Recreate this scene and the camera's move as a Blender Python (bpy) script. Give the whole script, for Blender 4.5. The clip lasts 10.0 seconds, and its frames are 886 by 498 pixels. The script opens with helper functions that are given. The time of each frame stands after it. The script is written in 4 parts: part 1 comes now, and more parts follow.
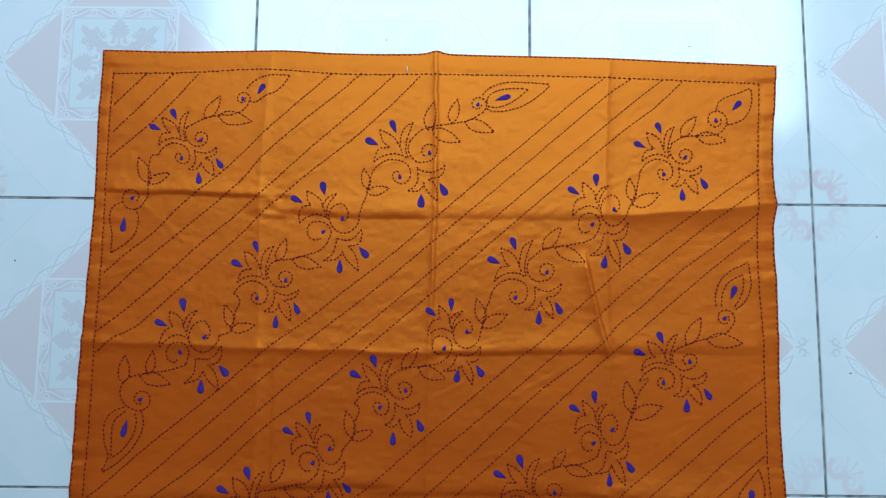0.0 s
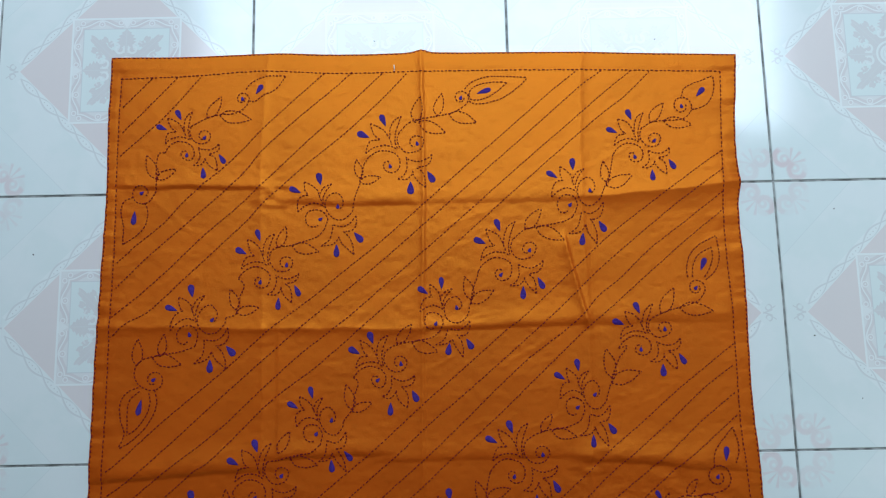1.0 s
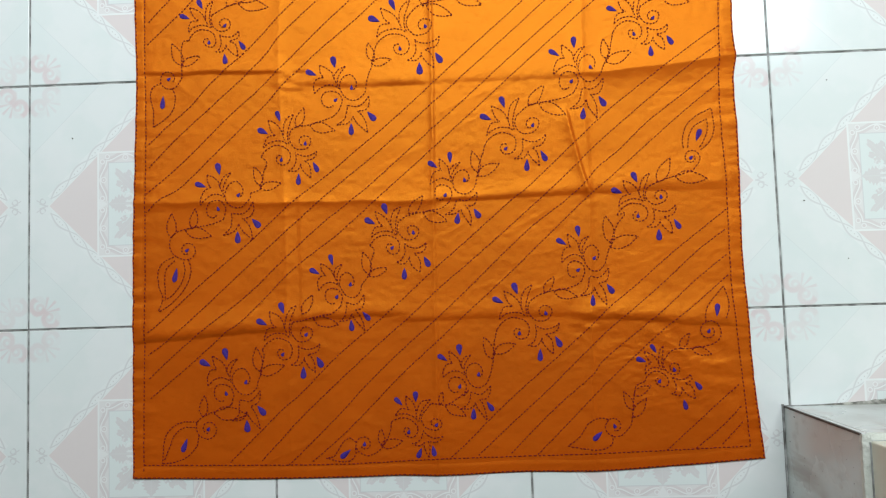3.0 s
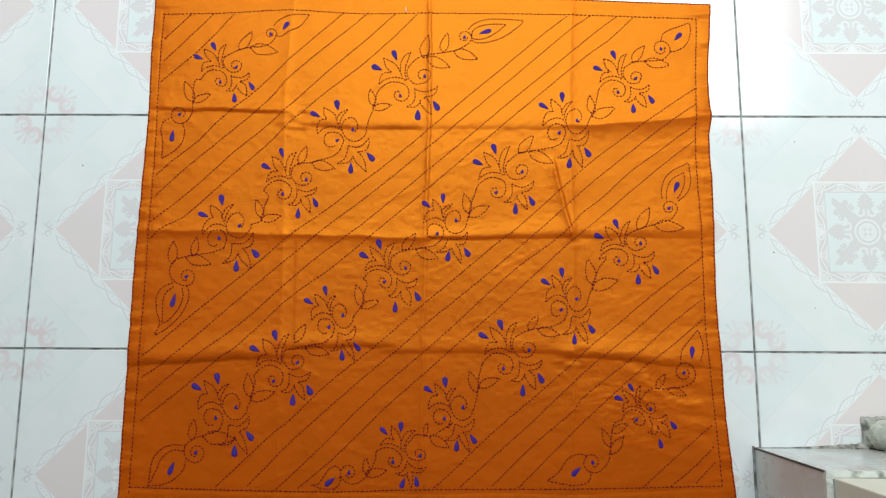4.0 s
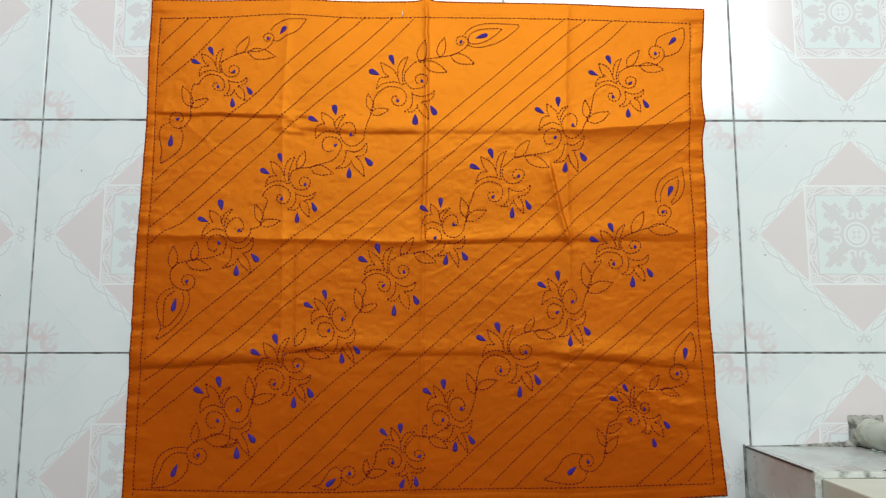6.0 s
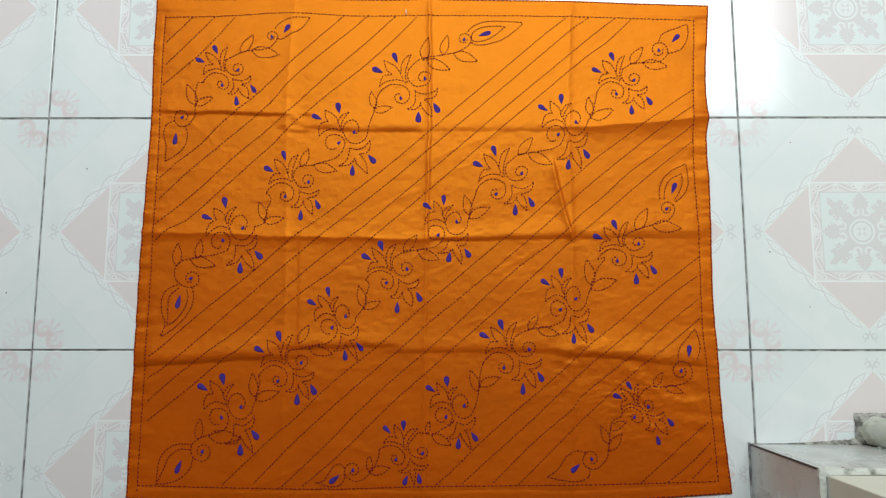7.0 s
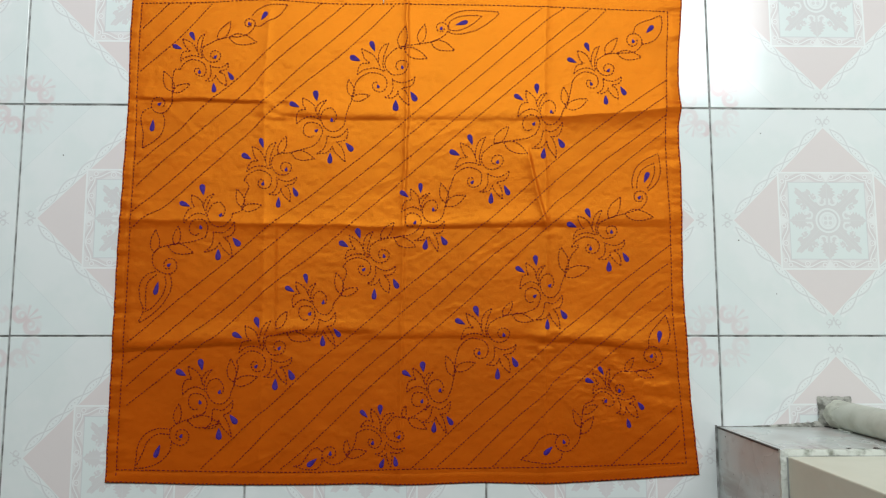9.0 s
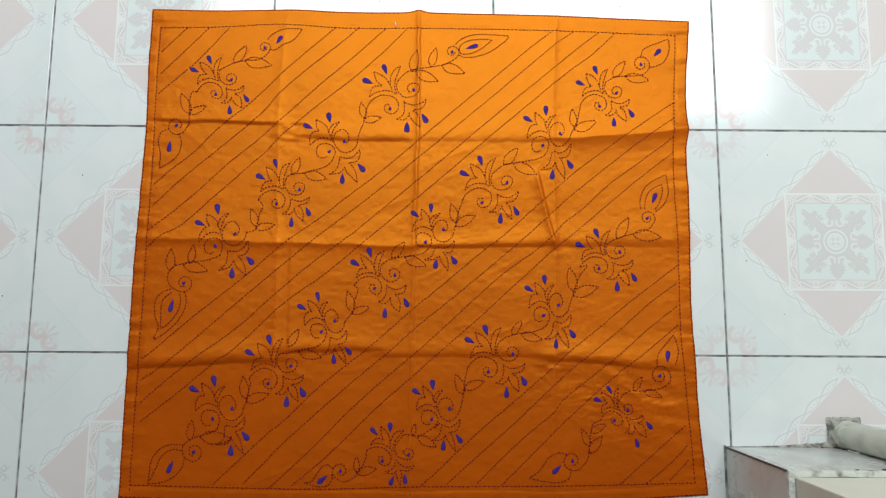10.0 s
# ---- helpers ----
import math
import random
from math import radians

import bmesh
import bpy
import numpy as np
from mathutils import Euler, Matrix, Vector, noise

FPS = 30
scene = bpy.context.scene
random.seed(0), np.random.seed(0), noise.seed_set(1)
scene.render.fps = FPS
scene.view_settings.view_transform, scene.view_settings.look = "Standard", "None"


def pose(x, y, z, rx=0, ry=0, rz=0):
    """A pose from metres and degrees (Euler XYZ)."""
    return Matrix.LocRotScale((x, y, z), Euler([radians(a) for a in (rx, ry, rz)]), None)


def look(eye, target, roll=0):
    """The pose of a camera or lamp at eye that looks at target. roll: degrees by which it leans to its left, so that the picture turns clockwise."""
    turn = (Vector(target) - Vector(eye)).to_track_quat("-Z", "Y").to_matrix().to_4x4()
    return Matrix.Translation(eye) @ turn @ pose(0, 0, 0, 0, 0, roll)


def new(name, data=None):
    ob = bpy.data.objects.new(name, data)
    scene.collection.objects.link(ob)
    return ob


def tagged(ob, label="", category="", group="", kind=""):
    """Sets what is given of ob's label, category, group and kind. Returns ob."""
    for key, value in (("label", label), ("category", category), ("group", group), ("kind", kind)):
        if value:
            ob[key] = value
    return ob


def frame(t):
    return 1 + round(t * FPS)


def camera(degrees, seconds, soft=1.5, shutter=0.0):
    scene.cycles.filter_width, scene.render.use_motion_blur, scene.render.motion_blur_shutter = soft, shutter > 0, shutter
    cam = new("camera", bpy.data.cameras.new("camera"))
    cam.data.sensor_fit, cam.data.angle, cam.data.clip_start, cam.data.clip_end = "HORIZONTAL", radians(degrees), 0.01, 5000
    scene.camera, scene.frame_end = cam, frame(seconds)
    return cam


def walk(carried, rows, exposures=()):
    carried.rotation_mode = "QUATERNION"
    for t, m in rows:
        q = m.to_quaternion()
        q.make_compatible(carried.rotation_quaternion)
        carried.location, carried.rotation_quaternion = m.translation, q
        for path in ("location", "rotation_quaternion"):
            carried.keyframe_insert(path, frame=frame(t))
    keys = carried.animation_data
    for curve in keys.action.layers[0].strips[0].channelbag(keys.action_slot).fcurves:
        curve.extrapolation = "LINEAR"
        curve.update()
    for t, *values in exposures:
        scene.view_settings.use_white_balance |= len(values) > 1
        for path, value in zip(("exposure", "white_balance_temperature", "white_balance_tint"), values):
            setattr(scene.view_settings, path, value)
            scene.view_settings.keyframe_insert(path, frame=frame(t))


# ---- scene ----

cam = camera(65.4, 10.0, soft=1.15)
PATH = [
    (0, (0.081, 0.026, 0.968), (0.072, 0.244, -1.02), -1.8),
    (0.5, (0.08, -0.022, 1.012), (0.093, 0.219, -0.974), 2.1),
    (1, (0.093, -0.033, 1.034), (0.092, 0.233, -0.948), -1.4),
    (1.5, (0.083, -0.059, 1.038), (0.085, 0.183, -0.947), -1.0),
    (2, (0.075, -0.135, 1.045), (0.067, 0.078, -0.944), -5.2),
    (2.5, (0.089, -0.15, 1.044), (0.049, -0.018, -0.951), -19.7),
    (2.7, (0.109, -0.153, 1.062), (0.039, -0.037, -0.933), -33.7),
    (3.8, (0.112, -0.188, 1.137), (0.083, 0.051, -0.849), -6.8),
    (4, (0.098, -0.194, 1.144), (0.083, 0.087, -0.836), -2.8),
    (4.5, (0.104, -0.174, 1.158), (0.055, 0.128, -0.818), -8.9),
    (5, (0.088, -0.164, 1.164), (0.048, 0.117, -0.816), -8.2),
    (5.5, (0.081, -0.163, 1.163), (0.088, 0.084, -0.821), 1.9),
    (5.7, (0.086, -0.164, 1.163), (0.098, 0.075, -0.823), 3.0),
    (6.8, (0.086, -0.170, 1.166), (0.088, 0.073, -0.819), 0.4),
    (7, (0.093, -0.174, 1.163), (0.084, 0.072, -0.821), -2.1),
    (7.5, (0.094, -0.177, 1.164), (0.067, 0.076, -0.82), -6.2),
    (8, (0.066, -0.168, 1.172), (0.101, 0.106, -0.809), 7.3),
    (8.5, (0.089, -0.163, 1.183), (0.119, 0.058, -0.805), 8.3),
    (9, (0.106, -0.173, 1.18), (0.143, 0.032, -0.809), 10.3),
    (9.5, (0.104, -0.17, 1.194), (0.133, 0.07, -0.791), 7.5),
    (10, (0.105, -0.169, 1.197), (0.114, 0.082, -0.788), 2.4),
]
EXPOSURES = [
    (0.0, -0.26, 5000, 4), (0.5, -0.35, 5250, 5), (1.0, -0.34, 5500, 6), (1.5, -0.20, 5750, 7), (2.0, 0.0, 6000, 8), (2.5, 0.16, 6300, 9),
    (4.0, 0.18, 6400, 10), (4.5, 0.12, 6450, 10), (5.0, 0.02, 6500, 10), (7.5, 0.0, 6500, 10), (10.0, -0.02, 6500, 10),
]
walk(cam, [(t, look(eye, target, roll)) for t, eye, target, roll in PATH], EXPOSURES)

# ---- world and light ----
# Daylight falls through an open light well in the ceiling, beyond the head of the cloth.
CEIL = 2.6
WELL = (-1.25, 2.02, 1.08, 2.3)  # x0, x1, y0, y1
world = bpy.data.worlds.new("sky")
scene.world = world
world.use_nodes = True
wt = world.node_tree
sky = wt.nodes.new("ShaderNodeTexSky")
sky.sky_type = "NISHITA"
sky.sun_disc = False
sky.sun_elevation, sky.sun_rotation = radians(38), radians(20)
wt.nodes["Background"].inputs["Strength"].default_value = 0.12
wt.links.new(sky.outputs[0], wt.nodes["Background"].inputs["Color"])

lamp = bpy.data.lights.new("well_daylight", "AREA")
lamp.shape = "RECTANGLE"
lamp.size, lamp.size_y = WELL[1] - WELL[0], WELL[3] - WELL[2]
lamp.energy = 112
lamp.color = (0.95, 0.985, 1.0)
well_daylight = new("well_daylight", lamp)
well_daylight.matrix_world = pose((WELL[0] + WELL[1]) / 2, (WELL[2] + WELL[3]) / 2, CEIL + 0.12)


# ---- node arithmetic ----
class Val:
    """A socket or number with arithmetic that builds math nodes."""

    def __init__(self, tree, sock):
        self.tree, self.sock = tree, sock

    def op(self, kind, *others):
        n = self.tree.nodes.new("ShaderNodeMath")
        n.operation = kind
        for i, o in enumerate((self, *others)):
            s = o.sock if isinstance(o, Val) else o
            if isinstance(s, (int, float)):
                n.inputs[i].default_value = s
            else:
                self.tree.links.new(s, n.inputs[i])
        return Val(self.tree, n.outputs[0])

    def __add__(self, o): return self.op("ADD", o)
    def __sub__(self, o): return self.op("SUBTRACT", o)
    def __mul__(self, o): return self.op("MULTIPLY", o)
    def less_from(self, o): return self * -1.0 + o
    def __truediv__(self, o): return self.op("DIVIDE", o)
    def abs(self): return self.op("ABSOLUTE")
    def sin(self): return self.op("SINE")
    def max(self, o): return self.op("MAXIMUM", o)
    def min(self, o): return self.op("MINIMUM", o)
    def pow(self, o): return self.op("POWER", o)
    def hypot(self, o): return (self * self + o * o).op("SQRT")

    def step(self, lo, hi):
        """0 below lo, 1 above hi, smooth between; lo above hi turns it round."""
        n = self.tree.nodes.new("ShaderNodeMapRange")
        n.interpolation_type = "SMOOTHSTEP"
        up = lo < hi
        for i, v in ((1, min(lo, hi)), (2, max(lo, hi)), (3, 0.0 if up else 1.0), (4, 1.0 if up else 0.0)):
            n.inputs[i].default_value = v
        self.tree.links.new(self.sock, n.inputs[0])
        return Val(self.tree, n.outputs[0])

    def line(self, at, half, soft=0.0006):
        """1 on a line where the value is at, half wide to each side."""
        return (self - at).abs().step(half + soft, half)


class Mat:
    """A node material with a Principled shader."""

    def __init__(self, name, rough=0.6, metal=0.0, spec=0.5):
        self.mat = bpy.data.materials.new(name)
        self.mat.use_nodes = True
        self.t = self.mat.node_tree
        self.b = self.t.nodes["Principled BSDF"]
        self.b.inputs["Roughness"].default_value = rough
        self.b.inputs["Metallic"].default_value = metal
        self.b.inputs["Specular IOR Level"].default_value = spec
        self.co = self.t.nodes.new("ShaderNodeTexCoord")

    def coords(self, kind="Object"):
        n = self.t.nodes.new("ShaderNodeSeparateXYZ")
        self.t.links.new(self.co.outputs[kind], n.inputs[0])
        return [Val(self.t, s) for s in n.outputs]

    def noise(self, scale, detail=3.0, rough=0.55, stretch=(1, 1, 1), kind="Object"):
        m = self.t.nodes.new("ShaderNodeMapping")
        m.inputs["Scale"].default_value = stretch
        self.t.links.new(self.co.outputs[kind], m.inputs[0])
        n = self.t.nodes.new("ShaderNodeTexNoise")
        n.inputs["Scale"].default_value, n.inputs["Detail"].default_value = scale, detail
        n.inputs["Roughness"].default_value = rough
        self.t.links.new(m.outputs[0], n.inputs["Vector"])
        return Val(self.t, n.outputs[0])

    def world_noise(self, scale, detail=3.0):
        g = self.t.nodes.new("ShaderNodeNewGeometry")
        n = self.t.nodes.new("ShaderNodeTexNoise")
        n.inputs["Scale"].default_value, n.inputs["Detail"].default_value = scale, detail
        self.t.links.new(g.outputs["Position"], n.inputs["Vector"])
        return Val(self.t, n.outputs[0])

    def random(self):
        return Val(self.t, self.t.nodes.new("ShaderNodeObjectInfo").outputs["Random"])

    def mix(self, a, b, f):
        n = self.t.nodes.new("ShaderNodeMix")
        n.data_type = "RGBA"
        for i, v in ((6, a), (7, b)):
            if isinstance(v, tuple):
                n.inputs[i].default_value = (*v, 1)
            else:
                self.t.links.new(v, n.inputs[i])
        if isinstance(f, Val):
            self.t.links.new(f.sock, n.inputs[0])
        else:
            n.inputs[0].default_value = f
        return n.outputs[2]

    def colour(self, c):
        if isinstance(c, tuple):
            self.b.inputs["Base Color"].default_value = (*c, 1)
        else:
            self.t.links.new(c, self.b.inputs["Base Color"])

    def rough(self, v):
        self.t.links.new(v.sock, self.b.inputs["Roughness"])

    def bump(self, v, strength=0.3, distance=0.001):
        n = self.t.nodes.new("ShaderNodeBump")
        n.inputs["Strength"].default_value, n.inputs["Distance"].default_value = strength, distance
        self.t.links.new(v.sock, n.inputs["Height"])
        self.t.links.new(n.outputs[0], self.b.inputs["Normal"])


# ---- materials ----
def tile_material():
    """Glazed white floor tile, 0.4 m, with a printed pink diamond, framed rosette, chain and corner sprays."""
    m = Mat("glazed_floor_tile", rough=0.16, spec=0.7)
    x, y, _ = m.coords()
    ax, ay = x.abs(), y.abs()
    s, big, small = ax + ay, ax.max(ay), ax.min(ay)
    cloud = m.world_noise(14, 3)
    fine = m.world_noise(160, 2)
    white, pink = (0.775, 0.818, 0.808), (0.735, 0.672, 0.660)
    col = m.mix(white, (0.74, 0.80, 0.785), cloud.step(0.42, 0.62))
    # corner field, a little greener, with its thin edge and sprays
    cx, cy = ax.less_from(0.2), ay.less_from(0.2)
    cs = cx + cy
    col = m.mix(col, (0.715, 0.795, 0.785), cs.step(0.121, 0.119) * 0.45)
    col = m.mix(col, (0.62, 0.68, 0.68), cs.line(0.12, 0.0004) * 0.45)
    # a spray in each corner: two soft round petals and a fan of filaments
    low, high = cx.min(cy), cx.max(cy)
    wob = m.world_noise(120, 2) * 0.004 - 0.002
    round_petal = (high - 0.0375).hypot(low - 0.0165) + wob
    open_side = (high + low - 0.054).step(0.012, 0.004)
    ring = round_petal.line(0.0118, 0.0020, 0.0045) * (open_side * 0.75 + 0.25)
    curl_in = (high - 0.0345).hypot(low - 0.0200).line(0.0052, 0.0010, 0.0030)
    fx, fy = cx - 0.027, cy - 0.027
    ang, far = fy.op("ARCTAN2", fx) - math.pi / 4, fx.hypot(fy)
    fan = (ang * 11.0).op("COSINE").step(0.05, 0.9) * ang.abs().step(0.95, 0.75) * far.line(0.0145, 0.0085, 0.005)
    petals = ring.max(curl_in * 0.6).max(fan * 0.75)
    side = (x * y).step(-0.0001, 0.0001)
    col = m.mix(col, (0.70, 0.575, 0.58), petals * (cloud.step(0.3, 0.7) * 0.35 + 0.48) * (side * 0.45 + 0.55))
    # chain of five leaf loops along each side of the diamond
    q, p = (s - 0.1750) * 0.7071, (ax - ay) * 0.7071
    wave = (p * (math.pi / 0.0425)).op("COSINE")
    reach = p.abs().step(0.1085, 0.1065)
    loop = ((q.abs() - wave.abs() * 0.0056).step(0.0004, -0.0004)) * reach
    col = m.mix(col, (0.80, 0.84, 0.83), (q.abs().step(0.0080, 0.0070) * reach).max(loop) * 0.9)
    vine = (q - wave * 0.0056).line(0, 0.0005, 0.0009).max((q + wave * 0.0056).line(0, 0.0005, 0.0009))
    outer = (q - wave.abs() * 0.0062).line(0, 0.0008, 0.0012)
    col = m.mix(col, (0.55, 0.55, 0.555), (vine * 0.50).max(outer * 0.42) * reach)
    seed = q.hypot((p + 0.0069).op("PINGPONG", 0.0069) - 0.00345).step(0.0013, 0.0006)
    col = m.mix(col, (0.50, 0.48, 0.48), seed * loop * wave.abs().step(0.55, 0.75) * 0.55)
    # scrolled points at the diamond's four corners
    tips = (big - 0.1765).hypot(small - 0.0078).line(0.0044, 0.0006, 0.0010) * (big - small).step(0.162, 0.165)
    tips = tips.max((small - (big - 0.1755) * 0.62).line(0.0028, 0.0005, 0.0009) * big.line(0.1815, 0.0050, 0.0010)).max((small - (big - 0.170).abs() * 0.35).line(0.0, 0.0006, 0.001) * big.line(0.175, 0.006, 0.002))
    col = m.mix(col, (0.55, 0.54, 0.55), tips * 0.5)
    # pink diamond
    col = m.mix(col, pink, s.step(0.166, 0.1645) * (fine * 0.1 + 0.9))
    col = m.mix(col, (0.80, 0.83, 0.81), s.line(0.1665, 0.0008) * 0.7)
    # framed panel with a scrolled border
    panel = big.step(0.0862, 0.0856)
    col = m.mix(col, (0.755, 0.755, 0.745), panel)
    along = m.t.nodes.new("ShaderNodeMix")
    m.t.links.new((ax - ay).step(-0.0001, 0.0001).sock, along.inputs[0])
    m.t.links.new(x.sock, along.inputs[2])
    m.t.links.new(y.sock, along.inputs[3])
    along = Val(m.t, along.outputs[0])
    d = big - 0.0765
    # two mirrored scrolls on each side, a small ringed eye in each
    run = along.abs() - 0.0395
    curl = (run * (2 * math.pi / 0.060)).op("COSINE") * 0.0052
    inside = run.abs().step(0.0345, 0.0335)
    scroll = (d - curl).line(0, 0.0008, 0.0009) * inside
    eye = (d + 0.0008).hypot(run)
    ends = (d - 0.0012).hypot(run.abs() - 0.0300)
    band = big.step(0.0672, 0.0680) * panel
    shade = (d - curl).line(0.0030, 0.0018, 0.002).max((d - curl).line(-0.0030, 0.0018, 0.002)) * inside
    col = m.mix(col, (0.665, 0.61, 0.61), shade.max(eye.step(0.0056, 0.0046)).max(ends.step(0.0056, 0.0040)) * band * 0.62)
    knob = (along.abs() - (d + 0.008) * 0.6).step(0.0004, -0.0004)
    light = scroll.max(eye.line(0.0042, 0.0006)).max(ends.line(0.0034, 0.0007)).max(eye.step(0.0016, 0.0010)).max(knob * 0.8)
    col = m.mix(col, (0.83, 0.85, 0.84), light * band * 0.85)
    col = m.mix(col, (0.60, 0.58, 0.58), (d - curl).line(0.0016, 0.0003, 0.0006) * inside * band * 0.4)
    col = m.mix(col, (0.83, 0.86, 0.85), big.line(0.0848, 0.0012) * 0.9)
    inner = big.step(0.0676, 0.0670)
    col = m.mix(col, (0.735, 0.80, 0.785), inner)
    col = m.mix(col, (0.60, 0.62, 0.63), big.line(0.0676, 0.0005) * 0.6)
    # rosette
    r = x.hypot(y)
    th = y.op("ARCTAN2", x)
    da, db = s * 0.7071, (ax - ay).abs() * 0.7071
    saw = (th * 64.0).sin() * 0.0009
    # pointed, toothed leaf on each axis
    wa = ((big - 0.0440) / 0.0235).pow(2.0).less_from(1.0) * 0.0165 * ((big * 1150.0).sin() * 0.15 + 0.85)
    arm = (small - wa).step(0.0009, -0.0009)
    # lobed leaf on each diagonal
    stalk = (db - 0.0070).step(0.0010, -0.0010) * da.line(0.043, 0.022, 0.001)
    lobes = da.less_from(0.0690).abs() / 1.9
    lobes = lobes.hypot(db).min((da - 0.0585).hypot(db - 0.0115)).min((da - 0.0470).hypot(db - 0.0125)).min((da - 0.0530).hypot(db - 0.0040))
    leafy = (lobes + saw).step(0.0060, 0.0046)
    heart = (r - (th * 8.0).op("COSINE") * 0.0030 - 0.0385 + saw).step(0.0012, -0.0008)
    rosette = arm.max(stalk).max(leafy).max(heart)
    veins = (small.step(0.0, 0.0014) * 0.25 + 0.75) * (db.step(0.0, 0.0012) * 0.2 + 0.8)
    col = m.mix(col, (0.655, 0.628, 0.628), rosette * inner * veins * 0.78)
    # paired white scrolls on each axis, light gaps between the leaves
    c1 = (big - 0.0335).hypot(small - 0.0098).line(0.0062, 0.0013, 0.0009) * (big - 0.0335).step(0.0045, 0.0030).max(small.step(0.0088, 0.0105))
    c2 = small.line(0.0034, 0.0010, 0.0008) * big.line(0.0335, 0.0055, 0.0010)
    gaps = (da - 0.0400).hypot(db - 0.0135).line(0.0075, 0.0008, 0.0008) * db.step(0.011, 0.014)
    col = m.mix(col, (0.78, 0.82, 0.81), c1.max(c2 * 0.8).max(gaps * 0.7) * 0.85 * inner)
    # ringed boss with a knotted centre
    col = m.mix(col, (0.785, 0.825, 0.815), r.step(0.0225, 0.0215) * 0.9)
    col = m.mix(col, (0.63, 0.625, 0.625), r.line(0.0170, 0.0012, 0.0008) * 0.8)
    knot = (small - 0.0042).hypot(big - 0.0042).step(0.0038, 0.0026).max(r.line(0.0108, 0.0004, 0.0008) * 0.5)
    col = m.mix(col, (0.66, 0.655, 0.655), knot * 0.7)
    # grime, tone of each tile, gloss
    dirt = m.world_noise(900, 1).step(0.80, 0.84)
    col = m.mix(col, (0.30, 0.29, 0.27), dirt * m.world_noise(9, 1).step(0.5, 0.62) * 0.5)
    col = m.mix(col, (0.62, 0.66, 0.65), m.random() * 0.10)
    edge_wear = big.step(0.1955, 0.1985)
    col = m.mix(col, (0.66, 0.68, 0.66), edge_wear * cloud * 0.5)
    m.colour(col)
    m.rough(m.world_noise(5, 2) * 0.07 + m.world_noise(60, 2) * 0.03 + 0.07)
    m.bump(m.world_noise(18, 2), 0.10, 0.002)
    return m.mat


def plain(name, a, b, scale, rough=0.6, detail=4.0, bump=0.2, dist=0.001, spec=0.5, world_space=True, lo=0.35, hi=0.65):
    m = Mat(name, rough=rough, spec=spec)
    n = m.world_noise(scale, detail) if world_space else m.noise(scale, detail)
    m.colour(m.mix(a, b, n.step(lo, hi)))
    m.bump(m.world_noise(scale * 6, 3), bump, dist)
    return m.mat


def cloth_material():
    m = Mat("orange_cotton", rough=0.5, spec=0.07)
    x, y, z = m.coords()
    weave = (x * 6500.0).sin() * (y * 6500.0).sin()
    col = m.mix((0.545, 0.073, 0.0012), (0.495, 0.064, 0.0010), m.noise(9, 4).step(0.35, 0.65))
    col = m.mix(col, (0.42, 0.053, 0.0012), m.noise(70, 3, 0.6, (1, 2.2, 1)).step(0.52, 0.75) * 0.4)
    col = m.mix(col, (0.50, 0.085, 0.003), m.noise(420, 2, 0.6).step(0.5, 0.8) * 0.25)
    m.colour(col)
    slack = m.noise(20, 4, 0.55, (0.7, 1.3, 1)) + m.noise(62, 3, 0.55, (1.3, 0.8, 1)) * 0.5
    crush = (m.noise(13, 3, 0.5, (0.7, 1.6, 1)) - 0.5).abs().step(0.0, 0.030) + (m.noise(19, 3, 0.5, (1.5, 0.6, 1)) - 0.5).abs().step(0.0, 0.026)
    m.bump(slack * 0.22 + crush * m.noise(4, 2).step(0.48, 0.66) * 0.06 + weave * 0.03, 0.25, 0.0045)
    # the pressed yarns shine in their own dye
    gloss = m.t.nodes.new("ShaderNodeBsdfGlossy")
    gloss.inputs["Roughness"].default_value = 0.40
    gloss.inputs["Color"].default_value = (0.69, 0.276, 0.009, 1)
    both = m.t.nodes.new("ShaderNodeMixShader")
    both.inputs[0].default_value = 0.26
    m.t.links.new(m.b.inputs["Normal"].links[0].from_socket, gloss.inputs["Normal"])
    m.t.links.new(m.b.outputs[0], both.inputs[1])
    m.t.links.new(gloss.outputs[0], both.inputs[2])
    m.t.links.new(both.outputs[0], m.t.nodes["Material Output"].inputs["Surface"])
    return m.mat


def thread_material(name, a, b):
    m = Mat(name, rough=0.5, spec=0.16)
    x, y, _ = m.coords()
    strand = ((x * 0.6 + y * 0.8) * 7000.0).sin()
    col = m.mix(a, b, m.noise(300, 2).step(0.3, 0.7))
    m.colour(col)
    m.bump(strand, 0.35, 0.0004)
    return m.mat


def wall_tile_material():
    """Marbled skirting tile with water streaks, rust-brown stains and black specks."""
    m = Mat("marbled_skirting_tile", rough=0.22)
    n = m.world_noise(7, 5)
    col = m.mix((0.60, 0.645, 0.625), (0.47, 0.49, 0.46), n.step(0.42, 0.72))
    col = m.mix(col, (0.50, 0.43, 0.41), m.world_noise(11, 4).step(0.50, 0.68) * 0.6)
    streak = m.noise(26, 4, 0.6, (1, 1, 0.16))
    col = m.mix(col, (0.33, 0.29, 0.26), streak.step(0.50, 0.70) * m.world_noise(9, 2).step(0.42, 0.60) * 0.75)
    col = m.mix(col, (0.36, 0.35, 0.32), m.world_noise(42, 5).step(0.54, 0.78) * 0.5)
    col = m.mix(col, (0.06, 0.055, 0.05), m.world_noise(150, 2).step(0.735, 0.770) * 0.9)
    m.colour(col)
    m.rough(n * 0.2 + 0.18)
    m.bump(m.world_noise(35, 3), 0.12, 0.002)
    return m.mat


